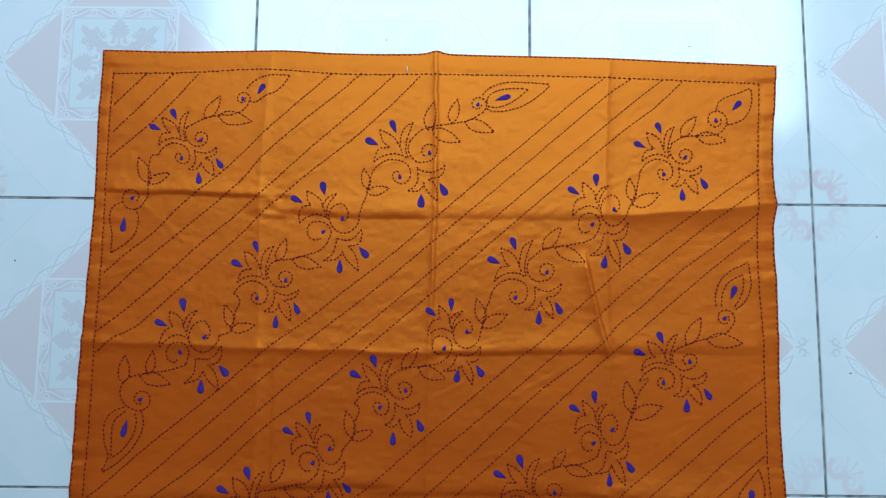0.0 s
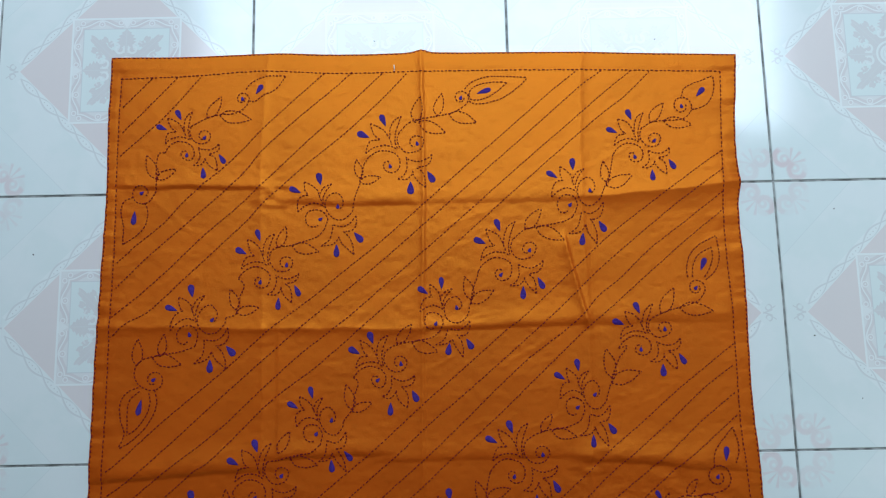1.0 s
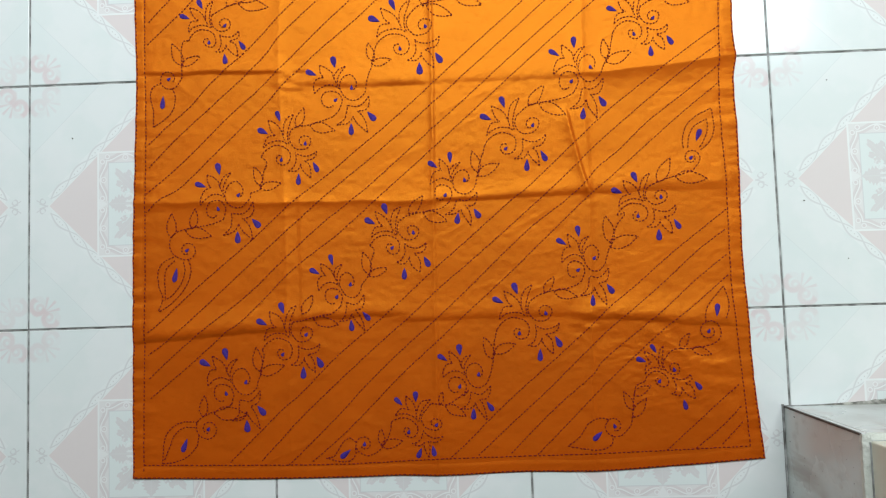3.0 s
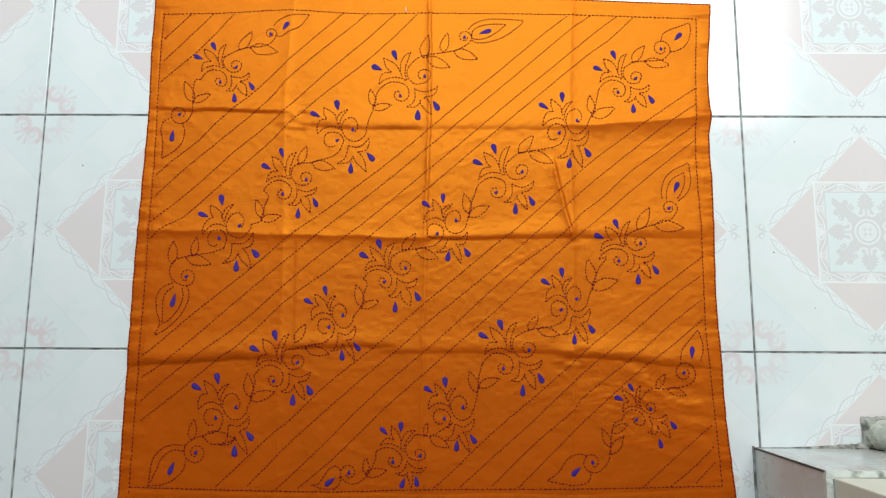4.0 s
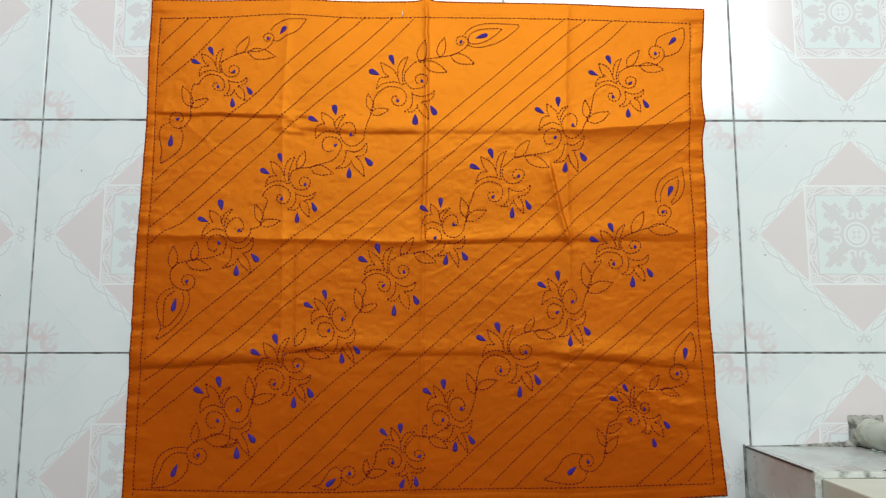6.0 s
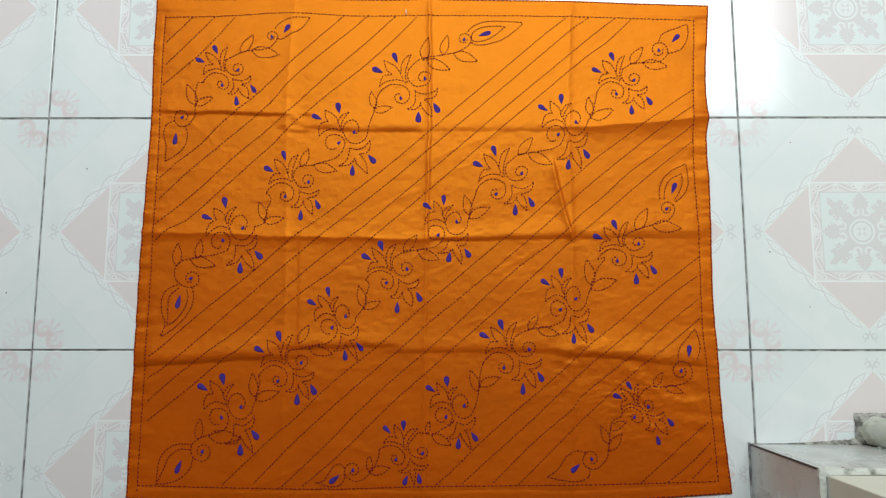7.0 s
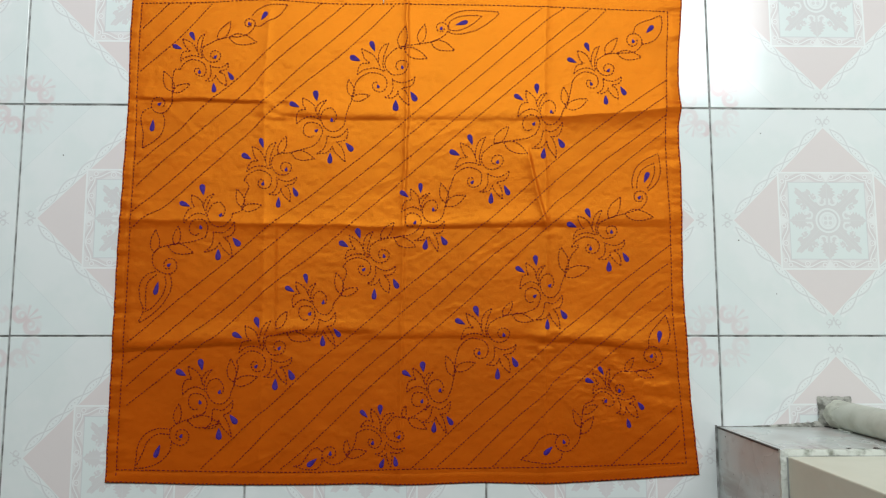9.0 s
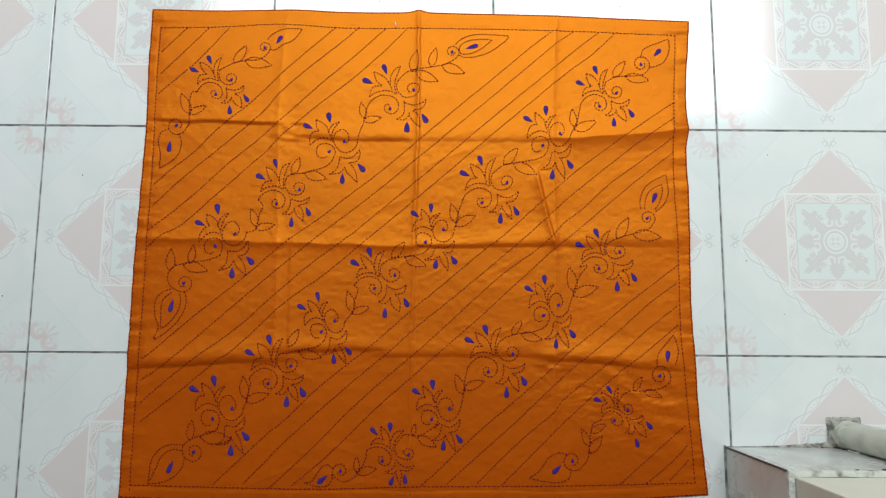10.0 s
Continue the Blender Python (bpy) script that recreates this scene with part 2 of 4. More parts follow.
TILE = tile_material()
GROUT = plain("stained_grout", (0.40, 0.41, 0.40), (0.13, 0.13, 0.12), 40, 0.9, 5, 0.4)
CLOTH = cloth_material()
THREAD = thread_material("maroon_thread", (0.215, 0.010, 0.009), (0.15, 0.007, 0.015))
BLUE = thread_material("violet_thread", (0.058, 0.020, 0.25), (0.038, 0.013, 0.16))
DIRT = plain("dark_dirt", (0.05, 0.045, 0.04), (0.10, 0.09, 0.08), 300)
LINT = plain("white_lint", (0.8, 0.8, 0.78), (0.7, 0.7, 0.68), 200)
PLASTER = plain("cream_wall_paint", (0.70, 0.71, 0.60), (0.62, 0.63, 0.52), 6, 0.7, 5, 0.15)
WHITEWASH = plain("pale_wall_paint", (0.46, 0.47, 0.44), (0.40, 0.41, 0.38), 3, 0.8, 4, 0.15)
SKIRT = wall_tile_material()
RIM = plain("chipped_white_cement", (0.62, 0.65, 0.59), (0.15, 0.16, 0.12), 55, 0.8, 6, 0.6, 0.002, lo=0.50, hi=0.78)
PIPE = plain("pale_green_pipe", (0.70, 0.73, 0.64), (0.52, 0.545, 0.45), 26, 0.45, 5, 0.2, lo=0.38, hi=0.70)
SMEAR = plain("wiped_cement", (0.60, 0.62, 0.53), (0.40, 0.41, 0.34), 60, 0.9, 5, 0.4, 0.001)
CEMENT = plain("grey_cement", (0.44, 0.44, 0.39), (0.15, 0.15, 0.13), 90, 0.95, 5, 0.6, 0.002)


# ---- mesh helpers ----
RND = random.Random(11)


def mesh_object(name, verts, faces, material, parent=None, label="", smooth=True):
    me = bpy.data.meshes.new(name)
    me.from_pydata([tuple(v) for v in verts], [], faces)
    me.materials.append(material)
    if smooth:
        me.polygons.foreach_set("use_smooth", [True] * len(me.polygons))
    me.update()
    ob = new(name, me)
    ob.parent = parent
    if label:
        tagged(ob, label)
    return ob


def box_mesh(name, x0, x1, y0, y1, z0, z1, bevel=0.0):
    bm = bmesh.new()
    bmesh.ops.create_cube(bm, size=1)
    for v in bm.verts:
        v.co = ((x0 + x1) / 2 + v.co.x * (x1 - x0), (y0 + y1) / 2 + v.co.y * (y1 - y0), (z0 + z1) / 2 + v.co.z * (z1 - z0))
    if bevel:
        bmesh.ops.bevel(bm, geom=bm.edges[:], offset=bevel, segments=2, affect="EDGES", profile=0.5)
    me = bpy.data.meshes.new(name)
    bm.to_mesh(me)
    bm.free()
    return me


def box(name, dims, material, parent=None, bevel=0.0, label=""):
    me = box_mesh(name, *dims, bevel)
    me.materials.append(material)
    ob = new(name, me)
    ob.parent = parent
    if label:
        tagged(ob, label)
    return ob


# ---- the room ----
X0, X1, Y0, Y1 = -2.2, 3.0, -2.6, 3.4
floor = tagged(box("floor", (X0, X1, Y0, Y1, -0.12, -0.0022), GROUT), "grey grout bed under glazed patterned floor tiles", "floor", kind="structure")
for name, dims in (("wall_north", (X0 - 0.15, X1 + 0.15, Y1, Y1 + 0.15, -0.12, CEIL)), ("wall_south", (X0 - 0.15, X1 + 0.15, Y0 - 0.15, Y0, -0.12, CEIL)),
                   ("wall_west", (X0 - 0.15, X0, Y0, Y1, -0.12, CEIL)), ("wall_east", (X1, X1 + 0.15, Y0, Y1, -0.12, CEIL))):
    tagged(box(name, dims, WHITEWASH), "plain whitewashed plaster wall of the room", "wall", kind="structure")


def ceiling():
    """A slab with the open light well cut through it."""
    bm = bmesh.new()
    xs, ys = (X0, WELL[0], WELL[1], X1), (Y0, WELL[2], WELL[3], Y1)
    for z, flip in ((CEIL, True), (CEIL + 0.12, False)):
        vs = [[bm.verts.new((x, y, z)) for y in ys] for x in xs]
        for i in range(3):
            for j in range(3):
                if (i, j) != (1, 1):
                    f = [vs[i][j], vs[i + 1][j], vs[i + 1][j + 1], vs[i][j + 1]]
                    bm.faces.new(f[::-1] if flip else f)
    x0, x1, y0, y1 = WELL
    ring = [(x0, y0), (x1, y0), (x1, y1), (x0, y1)]
    for a, b in zip(ring, ring[1:] + ring[:1]):
        bm.faces.new([bm.verts.new((*q, z)) for q, z in ((a, CEIL), (b, CEIL), (b, CEIL + 0.12), (a, CEIL + 0.12))])
    bmesh.ops.remove_doubles(bm, verts=bm.verts, dist=0.0001)
    me = bpy.data.meshes.new("ceiling")
    bm.to_mesh(me)
    bm.free()
    me.materials.append(WHITEWASH)
    tagged(new("ceiling", me), "white plaster ceiling with an open light well", "ceiling", kind="structure")


ceiling()


# ---- wall end with tiled skirting, and the pipe beside it ----
WHITE_LUMP, DARK_LUMP = "lump of dried white cement", "dark lump of dirty cement"
LUMPS = (
    # along the wall, height, size, material, label
    (0.776, 0.010, 0.0050, DIRT, DARK_LUMP), (0.778, 0.024, 0.0034, DIRT, DARK_LUMP), (0.777, 0.045, 0.0058, RIM, WHITE_LUMP), (0.779, 0.064, 0.0050, RIM, WHITE_LUMP),
    (0.752, 0.006, 0.0030, DIRT, DARK_LUMP), (0.735, 0.004, 0.0024, RIM, WHITE_LUMP), (0.690, 0.206, 0.0034, DIRT, DARK_LUMP), (0.728, 0.209, 0.0042, DIRT, DARK_LUMP),
    (0.626, 0.208, 0.0030, DIRT, DARK_LUMP), (0.602, 0.211, 0.0034, RIM, WHITE_LUMP), (0.650, 0.209, 0.0024, RIM, WHITE_LUMP),
)


def rough_lump(name, r, material, parent, label):
    bm = bmesh.new()
    bmesh.ops.create_icosphere(bm, subdivisions=2, radius=r)
    k = RND.uniform(0, 90)
    for v in bm.verts:
        v.co *= 0.8 + 0.9 * noise.noise(v.co * (0.9 / r) + Vector((k, 0, 0)))
        v.co.x *= 1.5
        v.co.y *= 0.5
    me = bpy.data.meshes.new(name)
    bm.to_mesh(me)
    bm.free()
    me.materials.append(material)
    ob = new(name, me)
    ob.parent = parent
    return tagged(ob, label)


def wall_end():
    """A painted wall end whose foot is clad in skirting tiles under a chipped cement rim."""
    cx, cy, h, thick = 0.590, -0.352, 0.210, 0.25
    wall = tagged(box("wall_return", (cx + 0.0085, X1, cy - thick + 0.013, cy - 0.0075, -0.002, CEIL), PLASTER, bevel=0.002),
                  "cream painted wall end with a tiled skirting at its foot", "wall", kind="structure")
    west = (cx, cx + 0.012, cy - thick, cy, 0.0005, h)
    box("skirting_tile", west, SKIRT, wall, 0.0015, "grey marbled skirting tile")
    for i in range(6):
        a = cx + 0.0125 + i * 0.4
        box("skirting_tile", (a, min(a + 0.398, X1), cy - 0.0115, cy, 0.0005, h), SKIRT, wall, 0.0015, "grey marbled skirting tile")
    # cement rim on the skirting's top edges, uneven
    for name, x0, x1, y0, y1 in (("rim", cx - 0.0008, cx + 0.0090, cy - thick, cy + 0.0008), ("rim", cx + 0.0092, X1, cy - 0.0080, cy + 0.0008)):
        bm = bmesh.new()
        along_x = x1 - x0 > y1 - y0
        n = 160
        rows = []
        for i in range(n + 1):
            t = i / n
            jit = 0.0007 * noise.noise((t * 40, x0 * 9, 0))
            px, py = (x0 + (x1 - x0) * t, None) if along_x else (None, y0 + (y1 - y0) * t)
            z = h + 0.0035 + jit
            if along_x:
                q = [(px, y1 + jit, h - 0.004 + jit), (px, y1 + jit, z - 0.001), (px, y1 - 0.002, z), (px, y0, z + 0.001)]
            else:
                q = [(x0 + jit, py, h - 0.004 + jit), (x0 + jit, py, z - 0.001), (x0 + 0.002, py, z), (x1, py, z + 0.001)]
            rows.append([bm.verts.new(c) for c in q])
        for a, b in zip(rows, rows[1:]):
            for k in range(3):
                bm.faces.new((a[k], a[k + 1], b[k + 1], b[k]))
        bmesh.ops.recalc_face_normals(bm, faces=bm.faces)
        me = bpy.data.meshes.new(name)
        bm.to_mesh(me)
        bm.free()
        me.materials.append(RIM)
        ob = new(name, me)
        ob.parent = wall
        tagged(ob, "chipped white cement rim")
    # dark joints at the foot and at the corner
    for dims in ((cx - 0.003, cx - 0.0002, cy - thick, cy + 0.003, -0.001, 0.0022), (cx, X1, cy + 0.0001, cy + 0.0012, -0.001, 0.0012), 
                 (cx + 0.0072, cx + 0.0096, cy - thick, cy - 0.0088, h + 0.001, h + 0.0062), (cx + 0.0098, X1, cy - 0.0086, cy - 0.0068, h + 0.001, h + 0.0060)):
        box("joint", dims, GROUT, wall, 0.0, "dark dirty joint")
    box("joint", (cx - 0.0011, cx + 0.0016, cy - 0.0016, cy + 0.0011, 0.002, h - 0.002), DIRT, wall, 0.0, "black dirty corner joint")
    # lumps of old cement left on the skirting, and grime along the rim
    for x, z, r, mat, label in LUMPS:
        lump = rough_lump("cement_lump", r, mat, wall, label)
        lump.location = (x, cy + r * 0.15, z)
    return wall


wall_end()


def tube(name, cx, cy, r, z0, z1, material, parent, n=32, wobble=0.0):
    verts, faces = [], []
    prof = [(r - 0.0015, z0), (r, z0 + 0.002), (r, z1 - 0.002), (r - 0.0015, z1)]
    for rr, z in prof:
        for k in range(n):
            a = 2 * math.pi * k / n
            q = rr * (1 + wobble * math.sin(3 * a))
            verts.append((cx + q * math.cos(a), cy + q * math.sin(a), z))
    for j in range(3):
        for k in range(n):
            faces.append((j * n + k, j * n + (k + 1) % n, (j + 1) * n + (k + 1) % n, (j + 1) * n + k))
    faces.append(tuple(range(3 * n, 4 * n)))
    faces.append(tuple(range(n - 1, -1, -1)))
    return mesh_object(name, verts, faces, material, parent)


pipe = tagged(new("drain_pipe"), "pale green pipe in a rough cement collar against the wall", "pipe")
tube("pipe", 0.790, -0.3295, 0.0226, 0.001, CEIL, PIPE, pipe)


def cement_collar():
    """A hand-pressed square of cement round the pipe's foot, smeared up against it."""
    bm = bmesh.new()
    n = 22
    x0, x1, y0, y1 = 0.763, 0.822, -0.3535, -0.302
    grid = []
    for i in range(n + 1):
        row = []
        for j in range(n + 1):
            x, y = x0 + (x1 - x0) * i / n, y0 + (y1 - y0) * j / n
            jag = 0.0022 * noise.noise((x * 190, y * 190, 1.0))
            x, y = x + jag, y + 0.0022 * noise.noise((x * 190, y * 190, 5.0))
            d = math.hypot(x - 0.790, y + 0.330) - 0.0215
            rim = min(i, j, n - i, n - j) / n
            z = 0.007 * min(1, rim * 9) + 0.016 * math.exp(-max(d, 0) / 0.004) + 0.0016 * noise.noise((x * 260, y * 260, 9))
            row.append(bm.verts.new((x, y, max(z, 0.0006))))
        grid.append(row)
    for i in range(n):
        for j in range(n):
            bm.faces.new((grid[i][j], grid[i + 1][j], grid[i + 1][j + 1], grid[i][j + 1]))
    me = bpy.data.meshes.new("collar")
    bm.to_mesh(me)
    bm.free()
    me.materials.append(CEMENT)
    ob = new("collar", me)
    ob.parent = pipe
    tagged(ob, "rough grey cement collar")


cement_collar()


def cement_smear():
    """Cement wiped up the pipe above its collar, thin and ragged at its upper edge."""
    n, m, r = 60, 8, 0.0230
    verts, faces = [], []
    for k in range(n):
        a = 2 * math.pi * k / n
        top = 0.040 + 0.030 * noise.noise((math.cos(a) * 2.2, math.sin(a) * 2.2, 3.0)) + 0.012 * noise.noise((math.cos(a) * 9, math.sin(a) * 9, 7.0))
        for j in range(m + 1):
            z = 0.004 + (top - 0.004) * j / m
            rr = r + (0.0016 * (1 - j / m) + 0.0004 * noise.noise((a * 9, z * 300, 1.0))) * (j < m) - 0.0006 * (j == m)
            verts.append((0.790 + rr * math.cos(a), -0.330 + rr * math.sin(a), z))
    for k in range(n):
        for j in range(m):
            p, q = k * (m + 1) + j, (k + 1) % n * (m + 1) + j
            faces.append((p, q, q + 1, p + 1))
    mesh_object("cement_smear", verts, faces, SMEAR, pipe, "grey-green cement wiped up the pipe")


cement_smear()


def mortar_fillet():
    """Mortar pressed into the angle of floor and skirting, thickening towards the pipe."""
    n, m = 60, 6
    verts, faces = [], []
    for i in range(n + 1):
        x = 0.600 + 0.172 * i / n
        w = (0.0012 + 0.0090 * (i / n) ** 2.0) * (1 + 0.35 * noise.noise((x * 90, 2.0, 0)))
        for j in range(m + 1):
            a = 0.5 * math.pi * j / m
            dip = 1 - 0.22 * math.sin(2 * a) + 0.10 * noise.noise((x * 200, j * 0.7, 4.0))
            verts.append((x, -0.3522 + w * math.cos(a) * dip, 0.0002 + w * 0.8 * math.sin(a) * dip))
    for i in range(n):
        for j in range(m):
            k = i * (m + 1) + j
            faces.append((k, k + 1, k + m + 2, k + m + 1))
    mesh_object("mortar_fillet", verts, faces, CEMENT, pipe, "grey mortar smeared along the foot of the skirting")


mortar_fillet()

# ---- the embroidered cloth ----
TOP = ((-0.421, 0.419), (-0.307, 0.4175), (-0.191, 0.420), (-0.164, 0.4205), (-0.081, 0.417), (0.008, 0.4165), (0.050, 0.4185), (0.065, 0.4220), (0.080, 0.4180), (0.110, 0.4165), (0.207, 0.415), (0.310, 0.413), (0.433, 0.408), (0.557, 0.404))
BOTTOM = ((-0.428, -0.439), (-0.201, -0.444), (-0.071, -0.444), (-0.006, -0.443), (0.059, -0.445), (0.191, -0.442), (0.294, -0.444), (0.426, -0.438), (0.557, -0.430))
LEFT = ((-0.428, -0.439), (-0.428, -0.328), (-0.427, -0.215), (-0.4265, -0.05), (-0.425, -0.004), (-0.422, 0.13), (-0.420, 0.207), (-0.422, 0.296), (-0.421, 0.419))
RIGHT = ((0.557, -0.430), (0.547, -0.304), (0.544, -0.209), (0.541, -0.113), (0.543, -0.011), (0.5445, 0.08), (0.5435, 0.168), (0.548, 0.199), (0.546, 0.231), (0.557, 0.404))


def smooth_interp(t, knots_t, knots_v):
    """Cubic interpolation with slopes that do not overshoot."""
    kt, kv = np.asarray(knots_t, float), np.asarray(knots_v, float)
    slope = np.gradient(kv, kt) * 0.8
    i = np.clip(np.searchsorted(kt, t, side="right") - 1, 0, len(kt) - 2)
    w = kt[i + 1] - kt[i]
    s = np.clip((t - kt[i]) / w, 0, 1)
    return (kv[i] * (1 + 2 * s) * (1 - s) ** 2 + kv[i + 1] * s * s * (3 - 2 * s)
            + w * slope[i] * s * (1 - s) ** 2 - w * slope[i + 1] * s * s * (1 - s))


def edge_x(edge, y):
    return smooth_interp(y, [p[1] for p in edge], [p[0] for p in edge])


def edge_y(edge, x):
    return smooth_interp(x, [p[0] for p in edge], [p[1] for p in edge])


def sheet(u, v):
    """The cloth's plan: u runs to the right and v towards the head, both 0 to 1."""
    x0, x1 = -0.425, 0.552
    y0, y1 = -0.440, 0.412
    x, y = x0 + (x1 - x0) * u, y0 + (y1 - y0) * v
    for _ in range(4):
        xl, xr = edge_x(LEFT, y), edge_x(RIGHT, y)
        yb, yt = edge_y(BOTTOM, x), edge_y(TOP, x)
        x, y = xl + (xr - xl) * u, yb + (yt - yb) * v
    return x, y


rng = np.random.default_rng(7)
LATTICE = rng.random((64, 64))


def value_noise(x, y):
    xi, yi = np.floor(x).astype(int), np.floor(y).astype(int)
    fx, fy = x - xi, y - yi
    fx, fy = fx * fx * (3 - 2 * fx), fy * fy * (3 - 2 * fy)
    g = lambda a, b: LATTICE[a % 64, b % 64]
    return ((g(xi, yi) * (1 - fx) + g(xi + 1, yi) * fx) * (1 - fy) + (g(xi, yi + 1) * (1 - fx) + g(xi + 1, yi + 1) * fx) * fy) - 0.5


def valley(d, w):
    """A fold that falls into a crease on its near side: d is the way past the crease."""
    t = np.clip(d / w, 0, 12)
    return t * np.exp(1 - t)


def ridge(d, near, far):
    return np.where(d < 0, np.exp(np.minimum(d, 0) / near), np.exp(-np.maximum(d, 0) / far))


def gate(x, a, b, soft=0.03):
    t = np.clip((x - a) / soft + 0.5, 0, 1) * np.clip((b - x) / soft + 0.5, 0, 1)
    return t * t * (3 - 2 * t)


def height(x, y):
    """The cloth's upper face over the floor: pressed folds, slack and puckered hems."""
    x, y = np.asarray(x, float), np.asarray(y, float)
    h = np.full(x.shape, 0.0032)
    flat_x, flat_y = x, y
    x = x + 0.0030 * value_noise(flat_y * 22 + 4, flat_x * 9) + 0.0010 * value_noise(flat_y * 80, flat_x * 30)
    y = y + 0.0040 * value_noise(flat_x * 20 + 9, flat_y * 8) + 0.0014 * value_noise(flat_x * 75 + 2, flat_y * 30)
    # folds across
    y1 = smooth_interp(x, (-0.42, -0.30, -0.187, -0.10), (0.2085, 0.2065, 0.2035, 0.203))
    h += 0.0027 * gate(x, -0.5, -0.178, 0.05) * valley(y - y1, 0.0060)
    y1 = smooth_interp(x, (-0.17, -0.10, 0.065, 0.20), (0.183, 0.177, 0.1755, 0.175))
    h += 0.0024 * gate(x, -0.155, 0.056, 0.05) * valley(y - y1, 0.0115) * (0.85 + 0.7 * value_noise(x * 26 + 5, y * 0 + 3))
    h += 0.0012 * gate(x, 0.075, 0.33, 0.05) * valley(y - y1, 0.012)
    y1 = smooth_interp(x, (0.25, 0.327, 0.45, 0.547), (0.180, 0.181, 0.190, 0.2005))
    h += 0.0064 * gate(x, 0.31, 0.7, 0.10) * ridge(y - y1, 0.016, 0.030)
    y2 = smooth_interp(x, (-0.425, -0.179, 0.067, 0.304, 0.543), (-0.004, -0.009, -0.015, -0.012, -0.011))
    h += 0.0036 * gate(x, -0.5, -0.19, 0.05) * ridge(y - y2, 0.009, 0.030)
    h += 0.0028 * gate(x, -0.19, 0.065, 0.03) * ridge(y - y2, 0.006, 0.022)
    h += 0.0022 * gate(x, 0.065, 0.7, 0.02) * valley(y - y2, 0.005 + 0.012 * np.clip((x - 0.1) / 0.4, 0, 1))
    y3 = smooth_interp(x, (-0.42, -0.172, 0.069, 0.311, 0.542), (-0.228, -0.214, -0.210, -0.211, -0.228))
    h += 0.0044 * gate(x, -0.5, -0.17, 0.12) * valley(y - y3, 0.013)
    h += 0.0028 * gate(x, -0.17, 0.0, 0.06) * valley(y - y3 - 0.016, 0.009)
    h += 0.0016 * gate(x, 0.0, 0.29, 0.06) * valley(y - y3 - 0.006, 0.010)
    h += 0.0032 * gate(x, 0.29, 0.7, 0.05) * valley(y - y3, 0.012)
    # folds down the length
    x1 = smooth_interp(y, (-0.42, -0.214, -0.019, 0.277, 0.422), (-0.174, -0.177, -0.178, -0.183, -0.174))
    h += 0.0011 * ridge(x - x1, 0.010, 0.007) + 0.0007 * gate(y, -0.27, -0.01, 0.06) * valley(x - x1 - 0.020, 0.006)
    x2 = smooth_interp(y, (-0.416, -0.212, -0.015, 0.196, 0.424), (0.056, 0.058, 0.060, 0.0655, 0.0645))
    h += 0.0029 * ridge(x - x2, 0.0055, 0.0020) * (0.70 + 0.40 * gate(y, -0.02, 0.6, 0.1))
    x3 = smooth_interp(y, (-0.416, -0.22, -0.011, 0.197, 0.413), (0.298, 0.301, 0.308, 0.305, 0.315))
    h += 0.0020 * ridge(x - x3, 0.012, 0.006)
    # a pinched diagonal tuck, and ruffles where folds cross
    t = np.clip((0.125 - y) / 0.138, 0, 1)
    dx = x - (0.2755 + 0.031 * t)
    h += 0.0046 * gate(y, -0.010, 0.120, 0.03) * ridge(dx, 0.010, 0.0022)
    for cx, cy, r, a in ((-0.170, 0.194, 0.026, 0.0032), (0.300, -0.208, 0.026, 0.0026), (0.062, -0.015, 0.016, 0.0016), (-0.178, -0.014, 0.018, 0.0018), (0.308, -0.012, 0.016, 0.0020)):
        g = np.exp(-((x - cx) ** 2 + (y - cy) ** 2) / (r * r))
        h += a * g * 1.6 * value_noise((x - cx) * 45 + 7, (y - cy) * 130 + 3)
    g = np.exp(-((x - 0.45) ** 2 + (y + 0.28) ** 2) / 0.008)
    h += 0.0028 * g * value_noise((x * 0.7 + y) * 48, (y - x * 0.6) * 22)
    # slack raised along the lower fold, an added slope that shades the corner
    h += 0.0034 * gate(x, 0.33, 0.7, 0.12) * ridge(y + 0.205, 0.075, 0.070)
    # crumpled corner: short sharp wrinkles in several directions
    crumple = np.exp(-(((x - 0.41) / 0.13) ** 2 + ((y + 0.27) / 0.085) ** 2))
    for kx, ky, off, amp in ((34, 62, 3, 0.0006), (70, -48, 11, 0.0005), (20, 115, 23, 0.0004)):
        line = np.abs(value_noise(x * kx + y * ky * 0.5 + off, y * ky - x * kx * 0.3))
        h += amp * crumple * np.clip(1 - line / 0.11, 0, 1)
    # fine slanting wrinkles across the slack cloth
    fine = np.abs(value_noise(x * 9 + y * 14 + 31, y * 26 - x * 11 + 7))
    h += 0.0003 * np.clip(1 - fine / 0.10, 0, 1) * np.clip(value_noise(x * 6 + 2, y * 7 + 15) * 4, 0, 1)
    x, y = flat_x, flat_y
    # slack of the whole sheet
    h += 0.0022 * value_noise(x * 5 + 3, y * 6 + 9) + 0.0004 * value_noise(x * 16, y * 24 + 5) + 0.00035 * value_noise(x * 40 + 8, y * 70)
    h += 0.0004 * value_noise(x * 130, y * 170 + 11)
    # puckers along the side hems
    for edge, sgn in ((LEFT, 1), (RIGHT, -1)):
        d = (x - edge_x(edge, y)) * sgn
        k = np.exp(-np.clip(d, 0, 1) / 0.022)
        h += 0.0048 * k * value_noise(y * 75 + 20 * sgn, d * 12 + 4) + 0.0022 * k * value_noise(y * 160, d * 25)
    for edge, sgn in ((BOTTOM, 1), (TOP, -1)):
        d = (y - edge_y(edge, x)) * sgn
        k = np.exp(-np.clip(d, 0, 1) / 0.018)
        h += 0.0007 * k * value_noise(x * 60 + 9 * sgn, d * 12)
